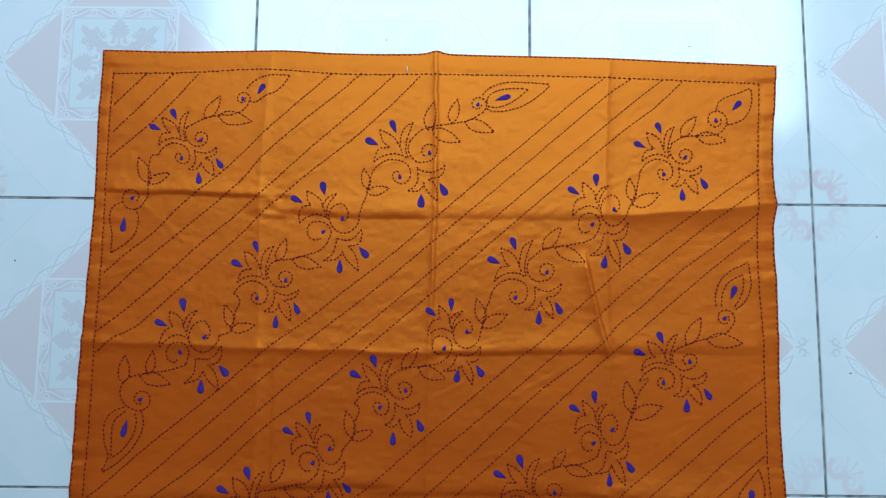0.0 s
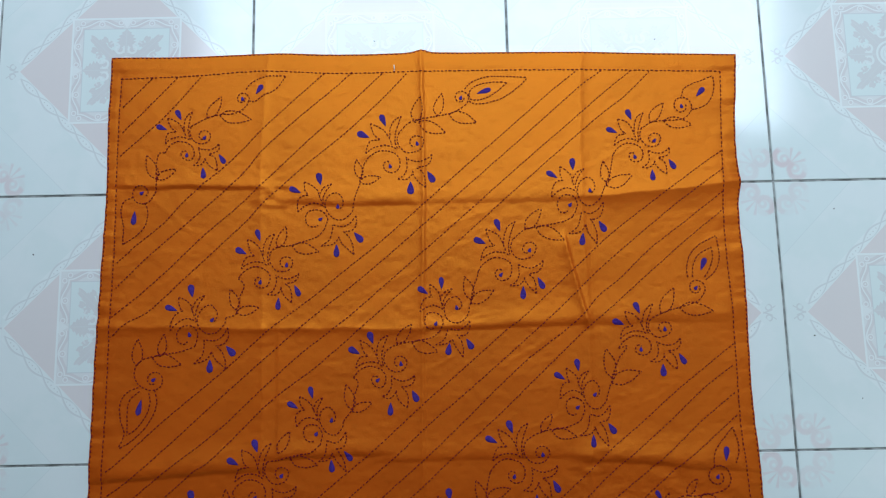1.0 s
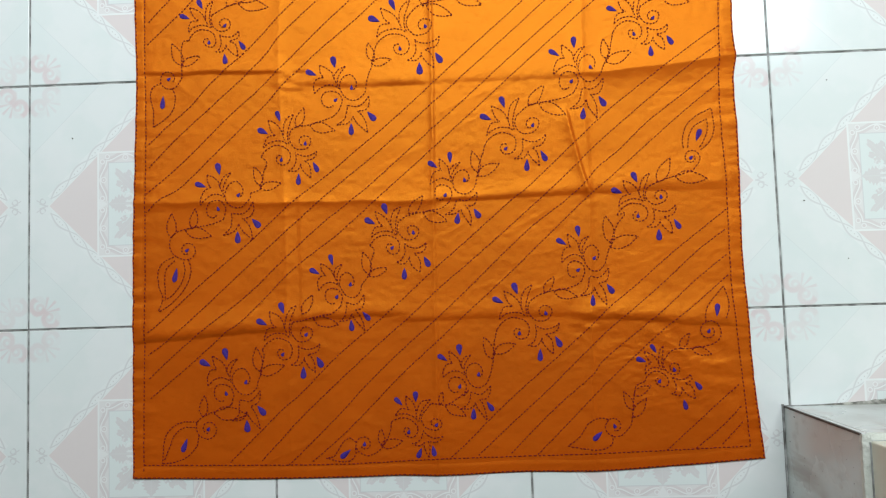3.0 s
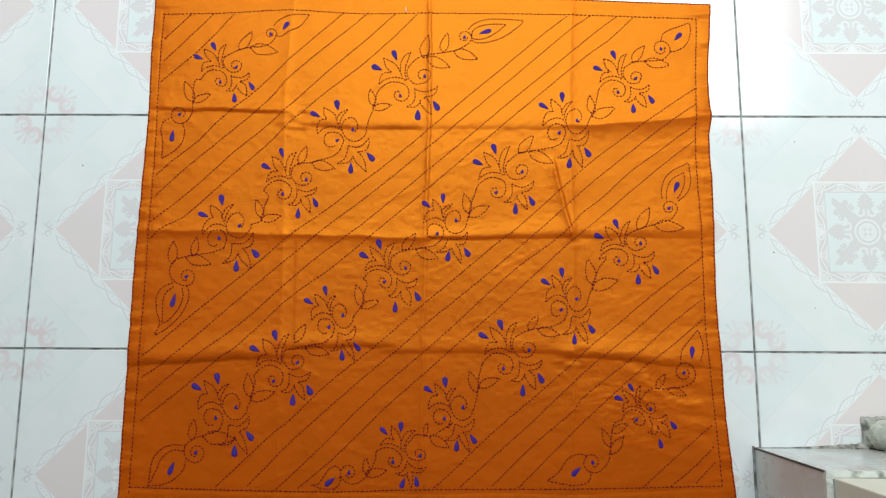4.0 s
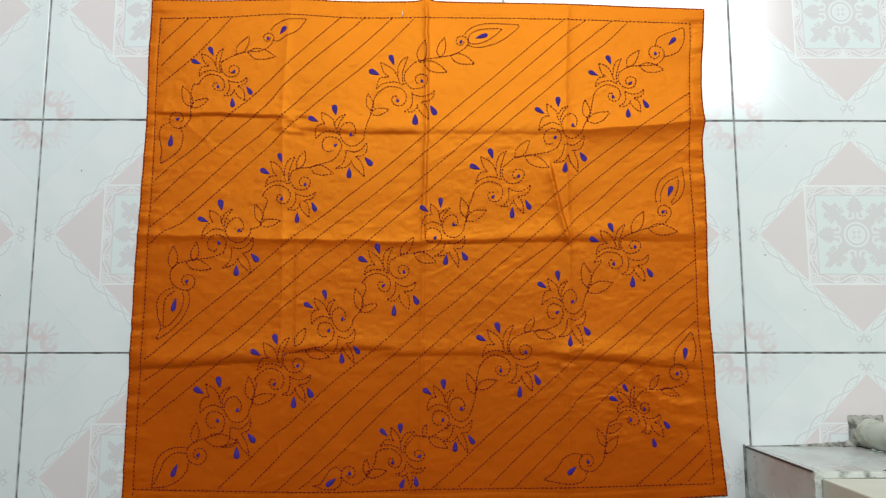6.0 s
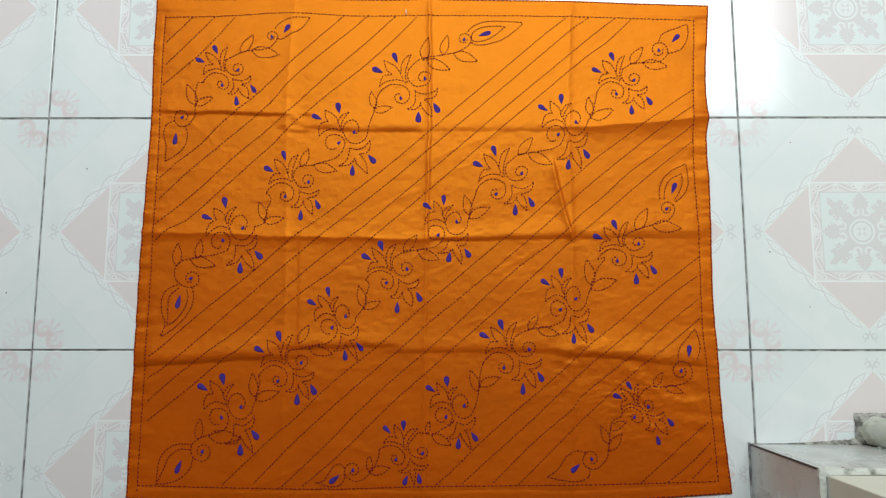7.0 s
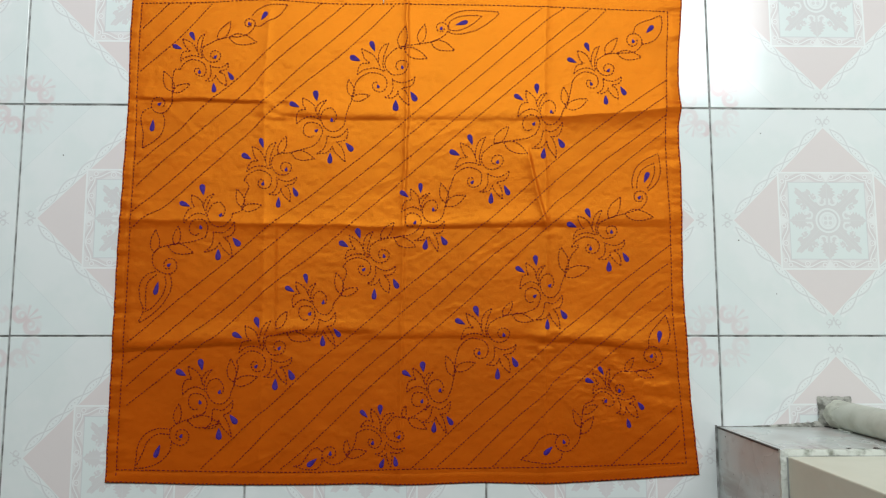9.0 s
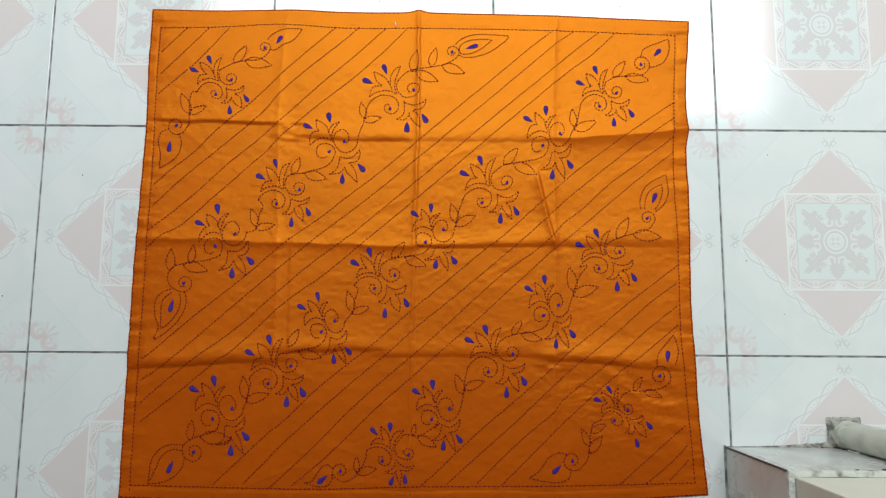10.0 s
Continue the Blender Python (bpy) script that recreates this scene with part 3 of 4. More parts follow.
    # the rim settles on the floor
    m = np.minimum(np.minimum(x - edge_x(LEFT, y), edge_x(RIGHT, y) - x), np.minimum(y - edge_y(BOTTOM, x), edge_y(TOP, x) - y))
    h = 0.0016 + np.maximum(h - 0.0016, 0.0) * (0.45 + 0.55 * np.clip(m / 0.03, 0, 1))
    return np.maximum(h, 0.0014)


cloth = tagged(new("embroidered_cloth"), "creased orange cotton cloth embroidered with violet flowers on tiled floor", "cloth")


def panel(name, u0, u1, v0, v1, nu, nv, lift, thick, label="", inner=""):
    """A closed sheet of cloth over part of the plan; a hem runs out into the cloth on its inner side."""
    u, v = np.meshgrid(np.linspace(u0, u1, nu + 1), np.linspace(v0, v1, nv + 1), indexing="ij")
    x, y = sheet(u, v)
    z = height(x, y) + lift
    if inner:
        f = {"u1": (u1 - u) / (u1 - u0), "u0": (u - u0) / (u1 - u0), "v1": (v1 - v) / (v1 - v0), "v0": (v - v0) / (v1 - v0)}[inner]
        z -= (lift + 0.0003) * np.clip(1 - f / 0.35, 0, 1)
    n = (nu + 1) * (nv + 1)
    top = np.stack([x.ravel(), y.ravel(), z.ravel()], 1)
    low = top.copy()
    low[:, 2] -= thick
    idx = np.arange(n).reshape(nu + 1, nv + 1)
    q = np.stack([idx[:-1, :-1].ravel(), idx[1:, :-1].ravel(), idx[1:, 1:].ravel(), idx[:-1, 1:].ravel()], 1)
    rim = np.concatenate([idx[:, 0], idx[-1, 1:], idx[-2::-1, -1], idx[0, -2:0:-1]])
    nxt = np.roll(rim, -1)
    side = np.stack([rim + n, nxt + n, nxt, rim], 1)
    faces = np.concatenate([q, q[:, ::-1] + n, side]).tolist()
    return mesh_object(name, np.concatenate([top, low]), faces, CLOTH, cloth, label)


panel("fabric", 0, 1, 0, 1, 430, 380, 0.0, 0.0008)
HEM_L, HEM_R, HEM_T, HEM_B = 0.019, 0.024, 0.0365, 0.024
for u0, u1, v0, v1, nu, nv, lift, inner in ((0.0007, HEM_L, 0.001, 0.999, 10, 380, 0.0003, "u1"), (1 - HEM_R, 0.9993, 0.001, 0.999, 12, 380, 0.0003, "u0"),
                                     (0.0007, 0.9993, 1 - HEM_T, 0.9993, 430, 14, 0.0006, "v0"), (0.0007, 0.9993, 0.0007, HEM_B, 430, 10, 0.0006, "v1")):
    panel("hem", u0, u1, v0, v1, nu, nv, lift, 0.0002, "folded orange hem", inner)


# ---- stitches ----
def curve_points(pts, step=0.0006):
    """Points at even steps along a smooth line through pts."""
    p = np.asarray(pts, float)
    if len(p) > 2:
        e = np.concatenate([[2 * p[0] - p[1]], p, [2 * p[-1] - p[-2]]])
        out = []
        for i in range(1, len(e) - 2):
            a, b, c, d = e[i - 1:i + 3]
            t = np.linspace(0, 1, 24, endpoint=False)[:, None]
            out.append(0.5 * (2 * b + (c - a) * t + (2 * a - 5 * b + 4 * c - d) * t * t + (3 * b - a - 3 * c + d) * t ** 3))
        p = np.concatenate([*out, p[-1:]])
    s = np.concatenate([[0], np.cumsum(np.hypot(*np.diff(p, axis=0).T))])
    t = np.arange(0, s[-1], step)
    return np.stack([np.interp(t, s, p[:, 0]), np.interp(t, s, p[:, 1])], 1), step


def running_stitch(strokes, dash=0.0037, gap=0.0018, r=0.00092, wobble=0.0):
    """Separate thread stitches along each stroke: tapered little tubes that dive into the cloth at both ends."""
    seg = []
    for pts in strokes:
        p, step = curve_points(pts)
        i = 0.0
        total = len(p) * step
        while i < total - 0.0012:
            ln = dash * RND.uniform(0.72, 1.25)
            a, b = int(i / step), min(int((i + ln) / step), len(p) - 1)
            if b - a >= 2:
                off = RND.uniform(-1, 1) * (0.0003 + wobble)
                seg.append((p[a], p[(a + b) // 2], p[b], off))
            i += ln + gap * RND.uniform(0.75, 1.3)
    if not seg:
        return [], []
    c = np.array([s[:3] for s in seg])
    d = c[:, 2] - c[:, 0]
    d /= np.maximum(np.hypot(d[:, 0], d[:, 1]), 1e-9)[:, None]
    side = np.stack([-d[:, 1], d[:, 0]], 1)
    c = c + side[:, None, :] * np.array([s[3] for s in seg])[:, None, None]
    q1, q2 = c[:, 0] * 0.75 + c[:, 1] * 0.25, c[:, 2] * 0.75 + c[:, 1] * 0.25
    lift = 0.0008
    hz = lambda p: height(p[:, 0], p[:, 1])
    h0, h1, h2, h3 = hz(c[:, 0]), hz(q1), hz(q2), hz(c[:, 2])
    K = 5
    verts, faces = [], []
    ang = [2 * math.pi * k / K + 0.3 for k in range(K)]
    for i in range(len(seg)):
        base = len(verts)
        verts.append((*c[i, 0], h0[i] + 0.0002))
        for q, hh in ((q1, h1), (q2, h2)):
            for a in ang:
                verts.append((q[i, 0] + side[i, 0] * r * math.cos(a), q[i, 1] + side[i, 1] * r * math.cos(a), hh[i] + lift + r * 0.8 * math.sin(a)))
        verts.append((*c[i, 2], h3[i] + 0.0002))
        for k in range(K):
            n = (k + 1) % K
            faces.append((base, base + 1 + n, base + 1 + k))
            faces.append((base + 1 + k, base + 1 + n, base + 1 + K + n, base + 1 + K + k))
            faces.append((base + 1 + K + k, base + 1 + K + n, base + 1 + 2 * K))
    return verts, faces


def stitch_part(name, strokes, parent=cloth, label="", **kw):
    verts, faces = running_stitch(strokes, **kw)
    return mesh_object(name, verts, faces, THREAD, parent, label)


def satin(name, blunt, point, width, parent, label=""):
    """A filled drop of satin stitch from its blunt end to its point."""
    a, b = np.asarray(blunt, float), np.asarray(point, float)
    d = b - a
    ln = math.hypot(*d)
    d /= ln
    s = np.array((-d[1], d[0]))
    n, m = 14, 8
    verts, faces = [], []
    for i in range(n + 1):
        t = i / n
        w = width * 0.5 * (math.sin(math.pi * min(t, 1) ** 0.62) ** 0.8 * (1 - 0.25 * t) + 0.02)
        w *= 1 + RND.uniform(-0.05, 0.05)
        for j in range(m + 1):
            f = 2 * j / m - 1
            p = a + d * (ln * t + RND.uniform(-1, 1) * 0.0002) + s * w * f
            verts.append((p[0], p[1], 0.0009 * math.sqrt(max(0.0, 1 - f * f)) * (0.55 + 0.45 * math.sin(math.pi * t)) + 0.0002 * (i % 2)))
    v = np.array(verts)
    v[:, 2] += height(v[:, 0], v[:, 1]) + 0.0003
    for i in range(n):
        for j in range(m):
            k = i * (m + 1) + j
            faces.append((k, k + m + 1, k + m + 2, k + 1))
    return mesh_object(name, v, faces, BLUE, parent, label)


# the two ways in which the flower is drawn, in millimetres round its middle: with the stem coming
# over the curl, or under it; four drops and two curl eyes, then the strokes, then each drop's blunt end and point
OVER_MARKS = ((-48, 30), (-20, 54), (42, -32), (15, -48), (28, 16), (-16, -20))
OVER_STROKES = (
    ((2, 33), (-1, 22), (1, 13), (9, 4), (20, 3), (31, 7), (37, 16), (36, 25), (27, 28), (20, 25), (17, 18), (20, 12), (25, 12)),
    ((-51, -15), (-43, -4), (-28, 5), (-13, 4), (-3, -2), (0, -12), (-4, -24), (-14, -29), (-23, -25), (-25, -17), (-20, -12), (-14, -14)),
    ((-47, 1), (-44, 12), (-38, 21), (-26, 23)),
    ((-47, 1), (-38, 9), (-23, 14), (-9, 12), (-4, 8)),
    ((-38, 48), (-36, 39), (-32, 29), (-25, 23)),
    ((-38, 48), (-26, 43), (-17, 35), (-12, 24), (-9, 15)),
    ((7, 60), (-4, 53), (-10, 41), (-12, 24)),
    ((7, 60), (2, 48), (-3, 32), (-4, 19), (-2, 9)),
    ((47, 1), (42, -4), (29, -10), (15, -8), (9, -4)),
    ((47, 1), (45, -8), (37, -16), (24, -19)),
    ((35, -48), (26, -40), (19, -30), (18, -23)),
    ((35, -48), (34, -35), (31, -25), (24, -19)),
    ((-4, -37), (5, -31), (10, -20), (10, -5)),
    ((-4, -37), (9, -36), (16, -30), (19, -24)),
)
OVER_PETALS = (((-56, 33), (-39, 26)), ((-23, 62), (-17, 44)), ((46, -41), (38, -25)), ((14, -58), (15, -39)))
UNDER_MARKS = ((-48, 37), (-13, 52), (46, -37), (13, -57), (15, 12), (-12, -7))
UNDER_STROKES = (
    ((38, 11), (35, 1), (22, -9), (6, -5), (-4, 11), (-0, 26), (13, 32), (22, 24), (23, 14), (18, 8)),
    ((-6, -24), (-1, -8), (-7, 3), (-19, 7), (-30, 4), (-34, -5), (-31, -15), (-22, -19), (-15, -16)),
    ((-45, 4), (-45, 17), (-39, 27), (-27, 29)),
    ((-45, 4), (-36, 12), (-23, 17), (-10, 14), (-5, 10)),
    ((-35, 49), (-34, 38), (-29, 29)),
    ((-35, 49), (-24, 43), (-15, 35), (-13, 28), (-9, 19)),
    ((6, 45), (-5, 40), (-12, 30), (-12, 25)),
    ((6, 45), (-2, 35), (-7, 25), (-7, 13)),
    ((42, -4), (34, -14), (23, -20), (8, -17)),
    ((42, -4), (43, -15), (38, -25), (26, -28)),
    ((39, -63), (22, -47), (16, -35)),
    ((39, -63), (37, -47), (31, -35), (23, -27)),
    ((-10, -49), (2, -40), (6, -28), (7, -16)),
    ((-10, -49), (7, -47), (15, -39), (16, -35)),
)
UNDER_PETALS = (((-58, 41), (-39, 32)), ((-15, 60), (-12, 44)), ((51, -43), (39, -29)), ((13, -67), (13, -48)))
OVER, UNDER = (OVER_MARKS, OVER_STROKES, OVER_PETALS), (UNDER_MARKS, UNDER_STROKES, UNDER_PETALS)


def flower(drawing, *marks):
    """One stitched flower, drawn by hand a little differently each time: its four violet drops and two curl eyes in millimetres."""
    src, strokes, petals = np.array(drawing[0], float), drawing[1], drawing[2]
    dst = np.array(marks, float).reshape(6, 2)
    sol = np.linalg.lstsq(np.c_[src, np.ones(6)], dst, rcond=None)[0]
    rest = dst - np.c_[src, np.ones(6)] @ sol

    def put(pts):
        p = np.array(pts, float)
        w = 1 / (((p[:, None] - src[None]) ** 2).sum(2) + 60.0)
        return (np.c_[p, np.ones(len(p))] @ sol + (w / w.sum(1, keepdims=True)) @ rest) * 0.001

    size = math.sqrt(abs(np.linalg.det(sol[:2]))) * 0.7 + 0.3
    ob = stitch_part("embroidered_flower", [put(s) for s in strokes])
    for (a, b), k in zip(petals, dst[:4]):
        lin = (np.array(b, float) - np.array(a, float)) @ sol[:2]
        lin *= 19.5 * size / max(np.hypot(*lin), 1e-6)
        satin("petal", (k - lin / 2) * 0.001, (k + lin / 2) * 0.001, 0.0098 * size * RND.uniform(0.9, 1.1), ob, "violet satin-stitch petal")
    for k in dst[4:]:
        curl_eye(k * 0.001, ob)


def curl_eye(at, parent):
    """A small violet dot in the heart of a curl."""
    a = RND.uniform(0.6, 1.9)
    d = np.array((math.cos(a), math.sin(a))) * 0.0037
    satin("curl_eye", at - d, at + d, 0.0056, parent, "violet satin-stitch dot")


def leaf(base, tip, fat=0.19):
    """The two sides of a leaf outline."""
    a, b = np.asarray(base, float), np.asarray(tip, float)
    d = b - a
    s = np.array((-d[1], d[0]))
    k = RND.uniform(-0.03, 0.03)
    return [[a, a + d * 0.25 + s * (fat + k) * 0.92, a + d * 0.6 + s * (fat + k) * 0.88, b],
            [a, a + d * 0.25 - s * (fat - k) * 0.92, a + d * 0.6 - s * (fat - k) * 0.88, b]]


def points(v):
    return np.array(v, float).reshape(-1, 2) * 0.001


def spray(stem, *leaves):
    """A stretch of stem from flower to flower with its leaves, each from foot to tip, in millimetres."""
    strokes = [points(stem)]
    for v in leaves:
        strokes += leaf(*points(v))
    stitch_part("leaf_branch", strokes)


def bud(stem, eye, turn, drop, outline, *leaves):
    """A stem that ends in a curl round a violet dot, its leaves, and the pointed bud beyond with a violet drop."""
    p, e = points(stem), points(eye)[0]
    r = p[-1] - e
    a0, r0 = math.atan2(r[1], r[0]), math.hypot(*r)
    curl = [e + r0 * (1 - 0.62 * t / 9) * np.array((math.cos(a0 + turn * t * 0.80), math.sin(a0 + turn * t * 0.80))) for t in range(1, 10)]
    strokes = [[*p, *curl]] + [points(o) for o in outline]
    for v in leaves:
        strokes += leaf(*points(v))
    ob = stitch_part("flower_bud", strokes)
    a, b = points(drop)
    satin("petal", a, b, 0.0088, ob, "violet satin-stitch petal")
    curl_eye(e, ob)


def stitched_line(*v):
    """A long line of running stitches through a few points, in millimetres."""
    p = np.array(v, float).reshape(-1, 2) * 0.001
    pts = [p[0]]
    for a, b in zip(p, p[1:]):
        d = b - a
        n = max(1, int(math.hypot(*d) / 0.12))
        s = np.array((-d[1], d[0])) / math.hypot(*d)
        pts += [a + d * i / n + s * RND.uniform(-0.0008, 0.0008) * (i < n) for i in range(1, n + 1)]
    stitch_part("stitch_line", [pts], dash=0.0039, gap=0.0021, r=0.00086)


flower(OVER, -338, 303, -312, 323, -244, 252, -272, 230, -271, 286, -298, 259)
flower(OVER, -27, 285, 4, 308, 76, 217, 45, 200, 56, 270, 14, 235)
flower(UNDER, -131, 200, -94, 217, -35, 126, -68, 106, -66, 174, -92, 155)
flower(OVER, -212, 108, -186, 132, -127, 47, -155, 28, -143, 86, -182, 61)
flower(UNDER, -314, 24, -285, 50, -225, -40, -255, -62, -252, 6, -286, -15)
flower(OVER, 356, 284, 384, 309, 445, 229, 414, 212, 421, 267, 389, 242)
flower(UNDER, 261, 216, 293, 232, 334, 135, 303, 116, 317, 190, 287, 169)
flower(OVER, 148, 116, 176, 140, 238, 51, 211, 37, 223, 101, 179, 65)
flower(UNDER, 61, 43, 89, 54, 129, -37, 98, -44, 111, 17, 80, -6)
flower(OVER, -42, -44, -17, -25, 47, -111, 11, -129, 27, -64, -7, -87)
flower(UNDER, -132, -121, -105, -103, -51, -194, -75, -208, -75, -143, -97, -162)
flower(OVER, -217, -199, -185, -177, -127, -264, -153, -280, -147, -220, -185, -250)
flower(UNDER, -310, -261, -277, -247, -221, -337, -244, -361, -245, -292, -277, -309)
flower(OVER, 350, -10, 379, 11, 442, -65, 413, -81, 419, -21, 382, -50)
flower(UNDER, 260, -87, 287, -71, 333, -163, 305, -180, 311, -114, 285, -132)
flower(OVER, 157, -176, 185, -158, 249, -243, 220, -263, 231, -198, 189, -228)
flower(UNDER, 67, -263, 94, -251, 139, -340, 113, -351, 123, -290, 93, -308)
flower(OVER, -4, -329, 23, -322, 49, -406, 27, -409, 55, -366, 11, -376)
flower(OVER, 375, -275, 395, -258, 460, -316, 439, -345, 425, -291, 402, -308)
bud((-293, 304, -268, 317, -248, 322, -228, 323, -213, 330, -204, 343), (-214, 347), 1, (-183, 369, -193, 354), [(-209, 362, -199, 373, -183, 381, -162, 383, -147, 382), (-203, 343, -195, 342, -182, 351, -162, 362, -147, 382)], (-268, 317, -246, 351), (-249, 321, -199, 313))
bud((-332, 263, -341, 262, -344, 241, -343, 222, -343, 206, -346, 199), (-365, 201), -1, (-377, 152, -375, 173), [(-379, 195, -393, 187, -396, 171, -391, 147, -392, 122), (-361, 186, -355, 172, -359, 149, -373, 134, -392, 122)], (-343, 222, -360, 260), (-343, 222, -313, 237))
bud((28, 287, 43, 303, 60, 308, 87, 313, 108, 317, 125, 325, 135, 334), (125, 342), 1, (172, 355, 150, 348), [(131, 356, 142, 366, 162, 374, 193, 375, 230, 372), (137, 336, 145, 332, 162, 332, 189, 340, 213, 356, 230, 372), (137, 346, 142, 356, 155, 363, 176, 366, 198, 365), (137, 346, 142, 338, 159, 339, 179, 349, 198, 365)], (54, 303, 62, 345), (59, 304, 101, 286), (87, 313, 96, 350), (106, 316, 149, 301))
spray((-26, 239, -31, 217, -33, 205, -37, 196, -43, 174), (-31, 216, -38, 247), (-33, 212, 0, 218))
spray((-87, 138, -97, 128, -114, 122, -135, 116, -157, 113, -166, 108), (-157, 113, -144, 145), (-135, 115, -94, 105))
spray((-215, 67, -206, 57, -212, 39, -214, 20, -220, 12, -232, 9), (-217, 20, -227, 52), (-217, 17, -183, 23))
bud((-277, -32, -289, -37, -305, -41, -334, -45, -353, -50, -364, -60, -365, -76, -358, -87, -345, -94), (-337, -80), 1, (-359, -131, -354, -108), [(-359, -90, -377, -99, -385, -115, -383, -138, -377, -157, -385, -178), (-335, -94, -331, -112, -336, -131, -348, -150, -366, -167, -385, -178), (-357, -96, -371, -109, -374, -128, -373, -144, -373, -159), (-343, -99, -341, -115, -347, -133, -359, -149, -373, -159)], (-363, -59, -362, -19), (-329, -46, -323, -13), (-340, -48, -296, -59))
bud((401, 286, 417, 296, 435, 298, 464, 300, 476, 307, 482, 319), (466, 321), 1, (503, 350, 490, 336), [(466, 333, 471, 348, 483, 356, 500, 362, 518, 369), (482, 315, 495, 318, 509, 327, 518, 346, 518, 369)], (416, 295, 438, 327), (437, 298, 481, 291))
spray((356, 246, 352, 229, 348, 210, 342, 199, 336, 188), (342, 203, 340, 236), (342, 197, 384, 214))
spray((290, 151, 277, 144, 252, 139, 231, 136, 216, 132, 198, 118), (217, 133, 243, 165), (234, 135, 276, 115))
spray((145, 71, 142, 60, 136, 44, 133, 29, 129, 12), (133, 28, 124, 64), (132, 23, 168, 42))
spray((84, -19, 74, -26, 61, -29, 35, -33, 15, -38, 4, -46), (21, -34, 44, -6), (44, -33, 83, -48))
spray((-43, -82, -36, -90, -42, -110, -44, -126, -58, -145), (-45, -129, -54, -92), (-45, -131, -15, -119))
spray((-92, -178, -105, -188, -124, -191, -139, -194, -153, -198, -168, -200), (-152, -188, -135, -157), (-135, -196, -95, -206))
spray((-218, -242, -215, -251, -219, -267, -221, -280, -226, -292), (-222, -276, -228, -237), (-222, -280, -182, -267))
bud((-268, -326, -281, -333, -297, -337, -314, -345, -324, -353, -324, -367, -317, -376), (-306, -364), 1, (-348, -399, -340, -378), [(-324, -353, -346, -352, -365, -361, -376, -379, -380, -416), (-321, -373, -325, -391, -340, -406, -359, -414, -380, -416), (-327, -361, -346, -361, -361, -373, -368, -391, -378, -413)], (-314, -345, -311, -311), (-297, -339, -243, -343))
bud((397, -7, 409, 0, 432, 8, 456, 14, 472, 21, 482, 35), (469, 39), 1, (486, 84, 478, 65), [(458, 55, 457, 68, 463, 89, 478, 104, 504, 117), (484, 51, 498, 62, 507, 82, 506, 103, 504, 117), (465, 55, 467, 72, 476, 89, 496, 100), (483, 55, 492, 69, 497, 86, 496, 100)], (414, 2, 436, 40), (442, 10, 492, 4))
spray((349, -48, 362, -45, 349, -62, 340, -82, 336, -96, 329, -115), (337, -91, 330, -47), (336, -98, 381, -82))
spray((290, -149, 279, -156, 263, -161, 243, -163, 220, -170, 206, -179), (230, -166, 247, -141), (246, -164, 282, -174))
spray((154, -221, 149, -241, 147, -257, 146, -271, 140, -294), (146, -267, 133, -232), (148, -258, 183, -244))
spray((98, -323, 107, -314, 80, -332, 66, -336, 48, -333, 37, -345), (61, -335, 65, -315), (69, -337, 102, -354))
bud((-16, -360, -18, -374, -25, -390, -37, -404, -53, -411, -67, -405), (-59, -393), -1, (-97, -414, -81, -401), [(-72, -390, -82, -383, -93, -390, -102, -404, -108, -411, -120, -413), (-73, -398, -73, -408, -80, -417, -95, -419, -120, -413)], (-30, -396, -33, -369), (-34, -395, 2, -389))
bud((410, -275, 425, -260, 450, -259, 476, -256, 493, -249, 499, -236), (481, -233), 1, (496, -191, 493, -211), [(476, -219, 476, -206, 482, -192, 498, -174, 507, -164), (507, -214, 513, -197, 512, -181, 507, -164)], (436, -259, 451, -235), (454, -260, 484, -269))
bud((379, -308, 366, -314, 361, -333, 359, -351, 355, -373, 342, -388), (330, -375), -1, (296, -396, 311, -383), [(321, -365, 306, -362, 289, -371, 276, -390, 257, -404), (326, -388, 325, -402, 310, -410, 285, -409, 257, -404)], (359, -351, 346, -322), (361, -329, 389, -315), (359, -362, 381, -333))
stitched_line(-355, 383, -400, 336)
stitched_line(-316, 383, -354, 342, -399, 296)
stitched_line(-280, 383, -304, 354, -339, 315, -375, 283, -401, 259)
stitched_line(-87, 386, -134, 343, -180, 300, -212, 266, -245, 235, -296, 191, -331, 153, -369, 122, -399, 94)
stitched_line(-43, 387, -80, 354, -129, 313, -179, 267, -211, 228, -243, 198, -295, 153, -352, 103, -399, 56)
stitched_line(3, 384, -45, 338, -112, 278, -177, 216, -222, 173, -267, 135, -324, 80, -365, 43, -403, 13)
stitched_line(41, 383, 9, 349, -51, 292, -111, 243, -153, 206, -177, 185, -205, 154, -253, 109, -300, 65, -347, 21, -379, 4, -403, -17)
stitched_line(304, 380, 261, 346, 193, 287, 139, 241, 65, 176, -7, 114, -63, 70, -105, 36, -169, -11, -232, -67, -282, -108, -329, -147, -382, -195, -401, -210)
stitched_line(345, 381, 309, 355, 220, 278, 125, 196, 64, 144, -17, 75, -109, 3, -168, -47, -212, -85, -274, -140, -354, -211, -402, -246)
stitched_line(391, 380, 350, 348, 291, 298, 216, 235, 125, 156, 63, 103, -6, 44, -55, 3, -119, -45, -166, -86, -191, -109, -241, -155, -322, -216, -365, -251, -401, -284)
stitched_line(419, 378, 380, 340, 328, 300, 219, 207, 65, 73, -17, 3, -97, -65, -165, -115, -246, -193, -277, -214, -332, -261, -401, -316)
stitched_line(522, 249, 465, 210, 386, 153, 339, 117, 291, 74, 212, 3, 185, -17, 107, -83, 58, -124, -20, -192, -97, -254, -158, -313, -189, -338, -272, -417)
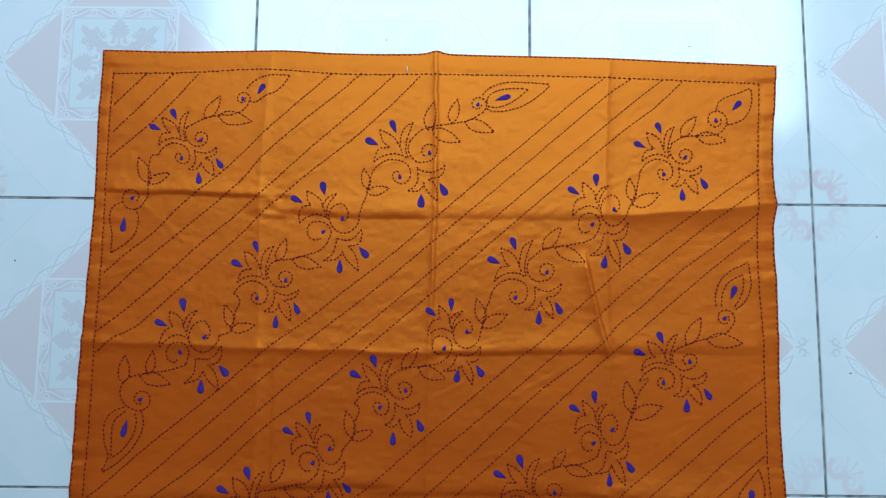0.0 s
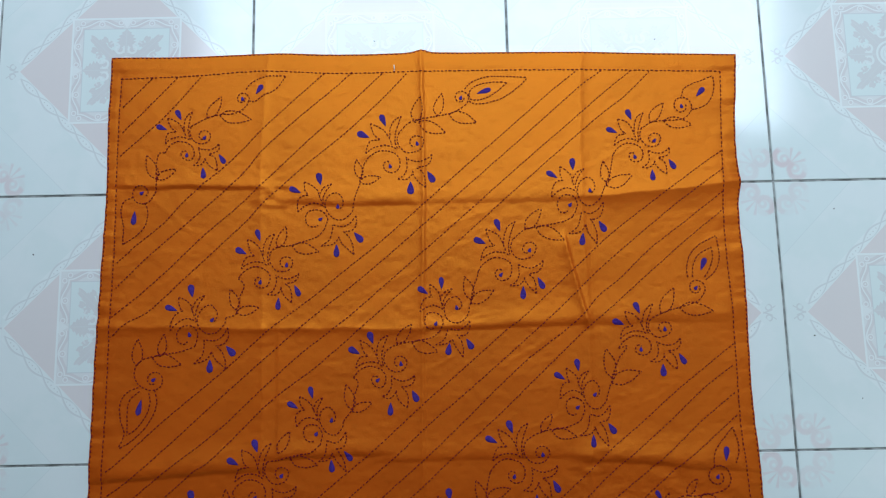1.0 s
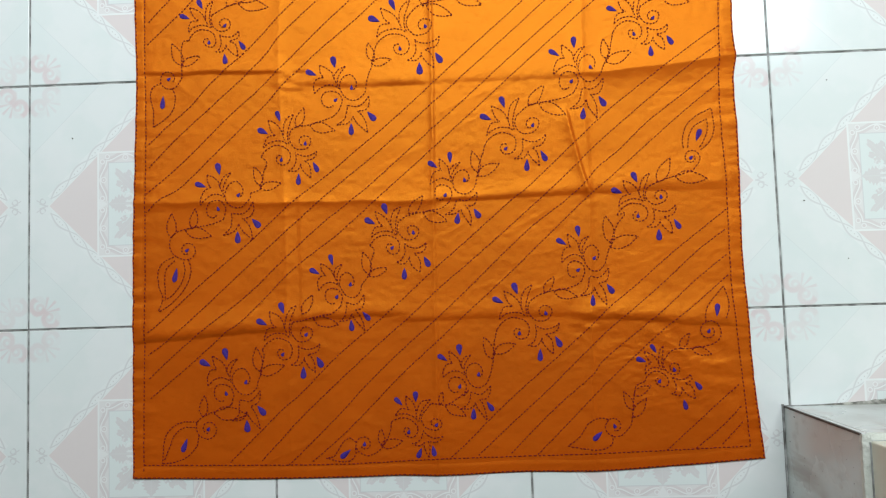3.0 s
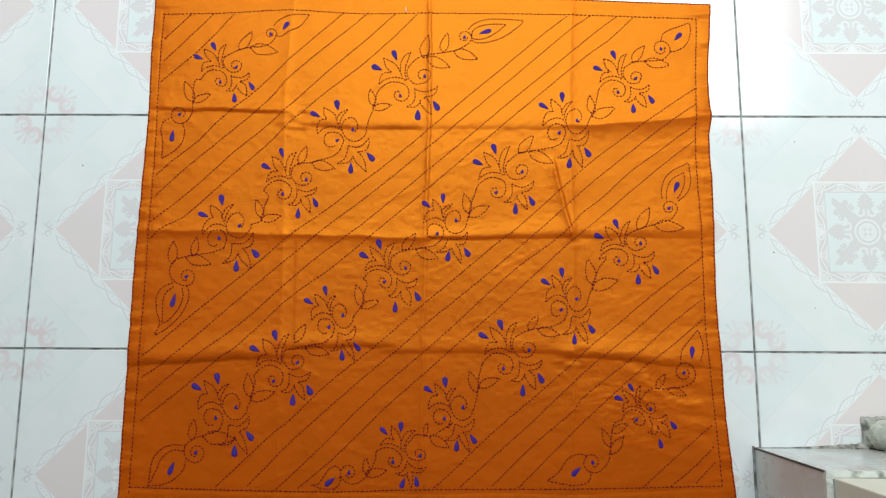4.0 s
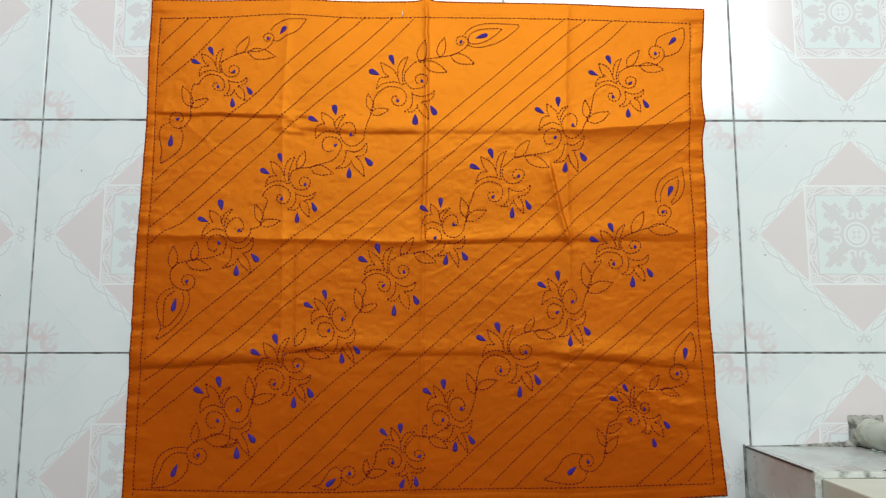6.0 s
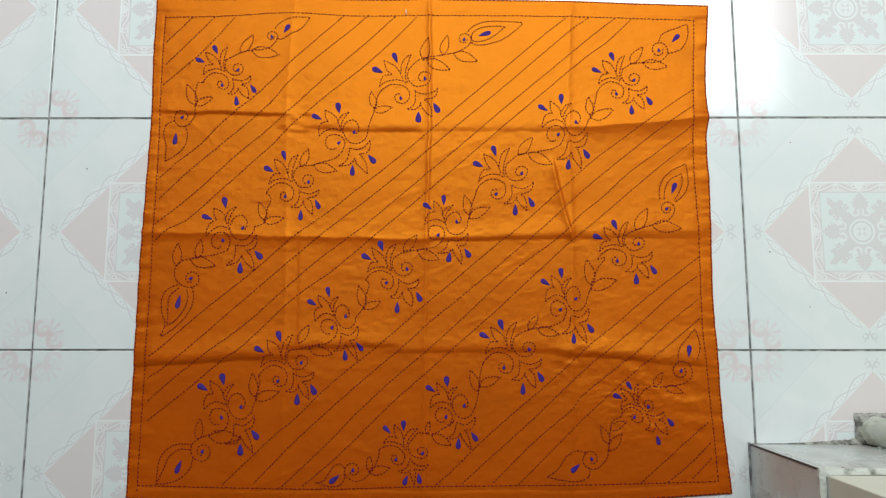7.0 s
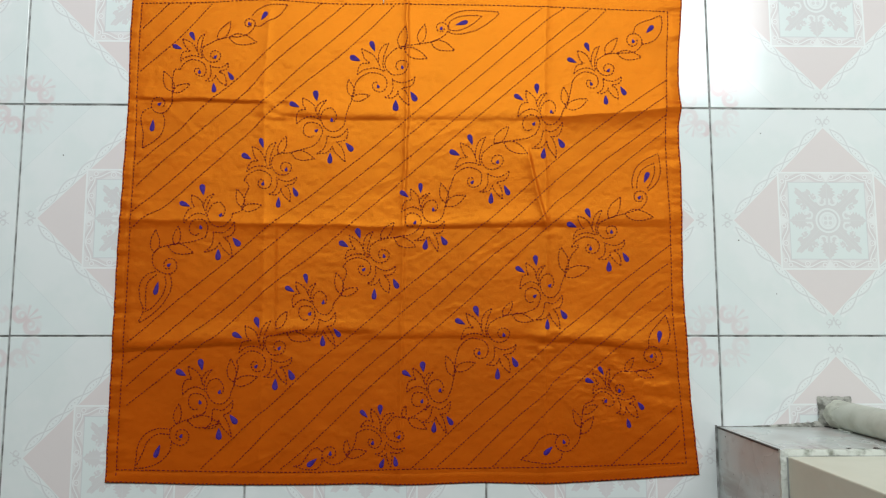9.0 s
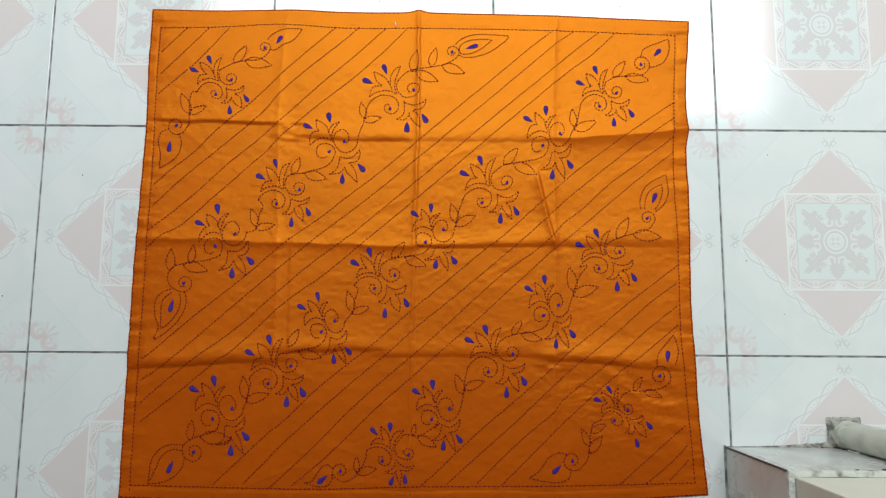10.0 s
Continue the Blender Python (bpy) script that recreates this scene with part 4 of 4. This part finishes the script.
stitched_line(521, 220, 460, 177, 402, 132, 351, 91, 325, 69, 254, 4, 172, -66, 107, -120, 68, -151, 22, -193, -17, -225, -83, -282, -157, -349, -188, -381, -221, -415)
stitched_line(519, 185, 459, 140, 402, 98, 357, 56, 324, 31, 300, 5, 271, -20, 205, -69, 107, -159, 59, -202, 2, -250, -51, -299, -100, -349, -155, -401, -178, -422)
stitched_line(520, 159, 458, 111, 391, 55, 333, 6, 303, -18, 244, -72, 172, -138, 111, -191, 63, -234, 0, -289, -62, -350, -105, -389, -141, -418)
stitched_line(519, -44, 479, -74, 429, -112, 376, -156, 332, -190, 300, -220, 245, -268, 188, -315, 140, -358, 109, -388, 76, -417)
stitched_line(515, -76, 468, -110, 418, -154, 372, -191, 333, -222, 281, -269, 229, -318, 172, -367, 117, -416)
stitched_line(515, -115, 467, -152, 424, -189, 384, -221, 319, -272, 299, -296, 235, -350, 167, -415)
stitched_line(516, -147, 464, -189, 424, -219, 383, -253, 318, -311, 267, -361, 210, -416)
stitched_line(522, -316, 470, -360, 408, -414)
stitched_line(524, -349, 488, -384, 452, -412)
stitched_line(525, -373, 492, -407)

# border and edge stitching
IN = 0.0022
for name, pts in (
    ("border_stitch", ((-0.405, 0.383), (-0.300, 0.385), (-0.184, 0.391), (-0.060, 0.385), (0.063, 0.386), (0.268, 0.384), (0.530, 0.376))),
    ("border_stitch", ((-0.403, 0.385), (-0.405, 0.275), (-0.404, 0.130), (-0.405, 0.019), (-0.406, -0.080), (-0.407, -0.225), (-0.409, -0.319), (-0.410, -0.429))),
    ("border_stitch", ((0.530, 0.376), (0.522, 0.230), (0.518, 0.127), (0.521, -0.015), (0.520, -0.171), (0.526, -0.266), (0.535, -0.410))),
    ("border_stitch", ((-0.411, -0.418), (-0.117, -0.423), (0.052, -0.419), (0.317, -0.416), (0.535, -0.410))),
):
    stitch_part(name, [pts], dash=0.0046, gap=0.0022, r=0.00084)
ts = np.linspace(0.003, 0.997, 90)
for u, v in ((ts, 1 - IN), (ts, IN), (IN, ts), (1 - IN, ts)):
    x, y = sheet(u + 0 * ts, v + 0 * ts)
    stitch_part("edge_stitch", [np.stack([x, y], 1)], dash=0.0046, gap=0.0026, r=0.00095)

# a scrap of white thread caught on the cloth
lint = running_stitch([((0.0215, 0.398), (0.0225, 0.392), (0.0222, 0.387))], dash=0.012, gap=0.001, r=0.00084)
tagged(mesh_object("lint", *lint, LINT), "short scrap of white thread lying on the cloth", "thread")

# crumbs of dirt on the floor
crumb = None
for x, y, r in ((0.688, 0.155, 0.0011), (0.641, -0.035, 0.0013), (0.703, -0.128, 0.0009), (-0.527, 0.110, 0.0012), (-0.650, -0.104, 0.0013), (-0.009, 0.438, 0.0014), (0.432, 0.432, 0.0013)):
    bm = bmesh.new()
    bmesh.ops.create_icosphere(bm, subdivisions=1, radius=r)
    for v in bm.verts:
        v.co = Vector((v.co.x * 1.3, v.co.y * 0.8, v.co.z * 0.6)) * RND.uniform(0.7, 1.25)
    me = bpy.data.meshes.new("crumb")
    bm.to_mesh(me)
    bm.free()
    me.materials.append(DIRT)
    crumb = tagged(new("crumb", me), "tiny dark crumb of dirt on the tiles", "crumb", "crumbs on the floor")
    crumb.matrix_world = pose(x, y, r * 0.45, 0, 0, RND.uniform(0, 180))

# ---- floor tiles ----
def tile_mesh(size=0.3968, depth=0.008, bevel=0.0011):
    h = size / 2
    rings = [(h, -depth), (h, -bevel), (h - bevel * 0.35, -bevel * 0.3), (h - bevel, 0.0)]
    verts, faces = [], []
    for a, z in rings:
        verts += [(-a, -a, z), (a, -a, z), (a, a, z), (-a, a, z)]
    for j in range(3):
        for k in range(4):
            n = (k + 1) % 4
            faces.append((4 * j + k, 4 * j + n, 4 * j + 4 + n, 4 * j + 4 + k))
    faces.append((12, 13, 14, 15))
    me = bpy.data.meshes.new("tile")
    me.from_pydata(verts, [], faces)
    me.materials.append(TILE)
    return me


TILE_MESH = tile_mesh()
for i in range(-5, 8):
    for j in range(-6, 9):
        ob = new("tile", TILE_MESH)
        ob.parent = floor
        ob.location = (i * 0.4, j * 0.4, RND.uniform(-0.0003, 0.0))
        ob.rotation_euler = (RND.uniform(-1, 1) * 0.0008, RND.uniform(-1, 1) * 0.0008, 0)
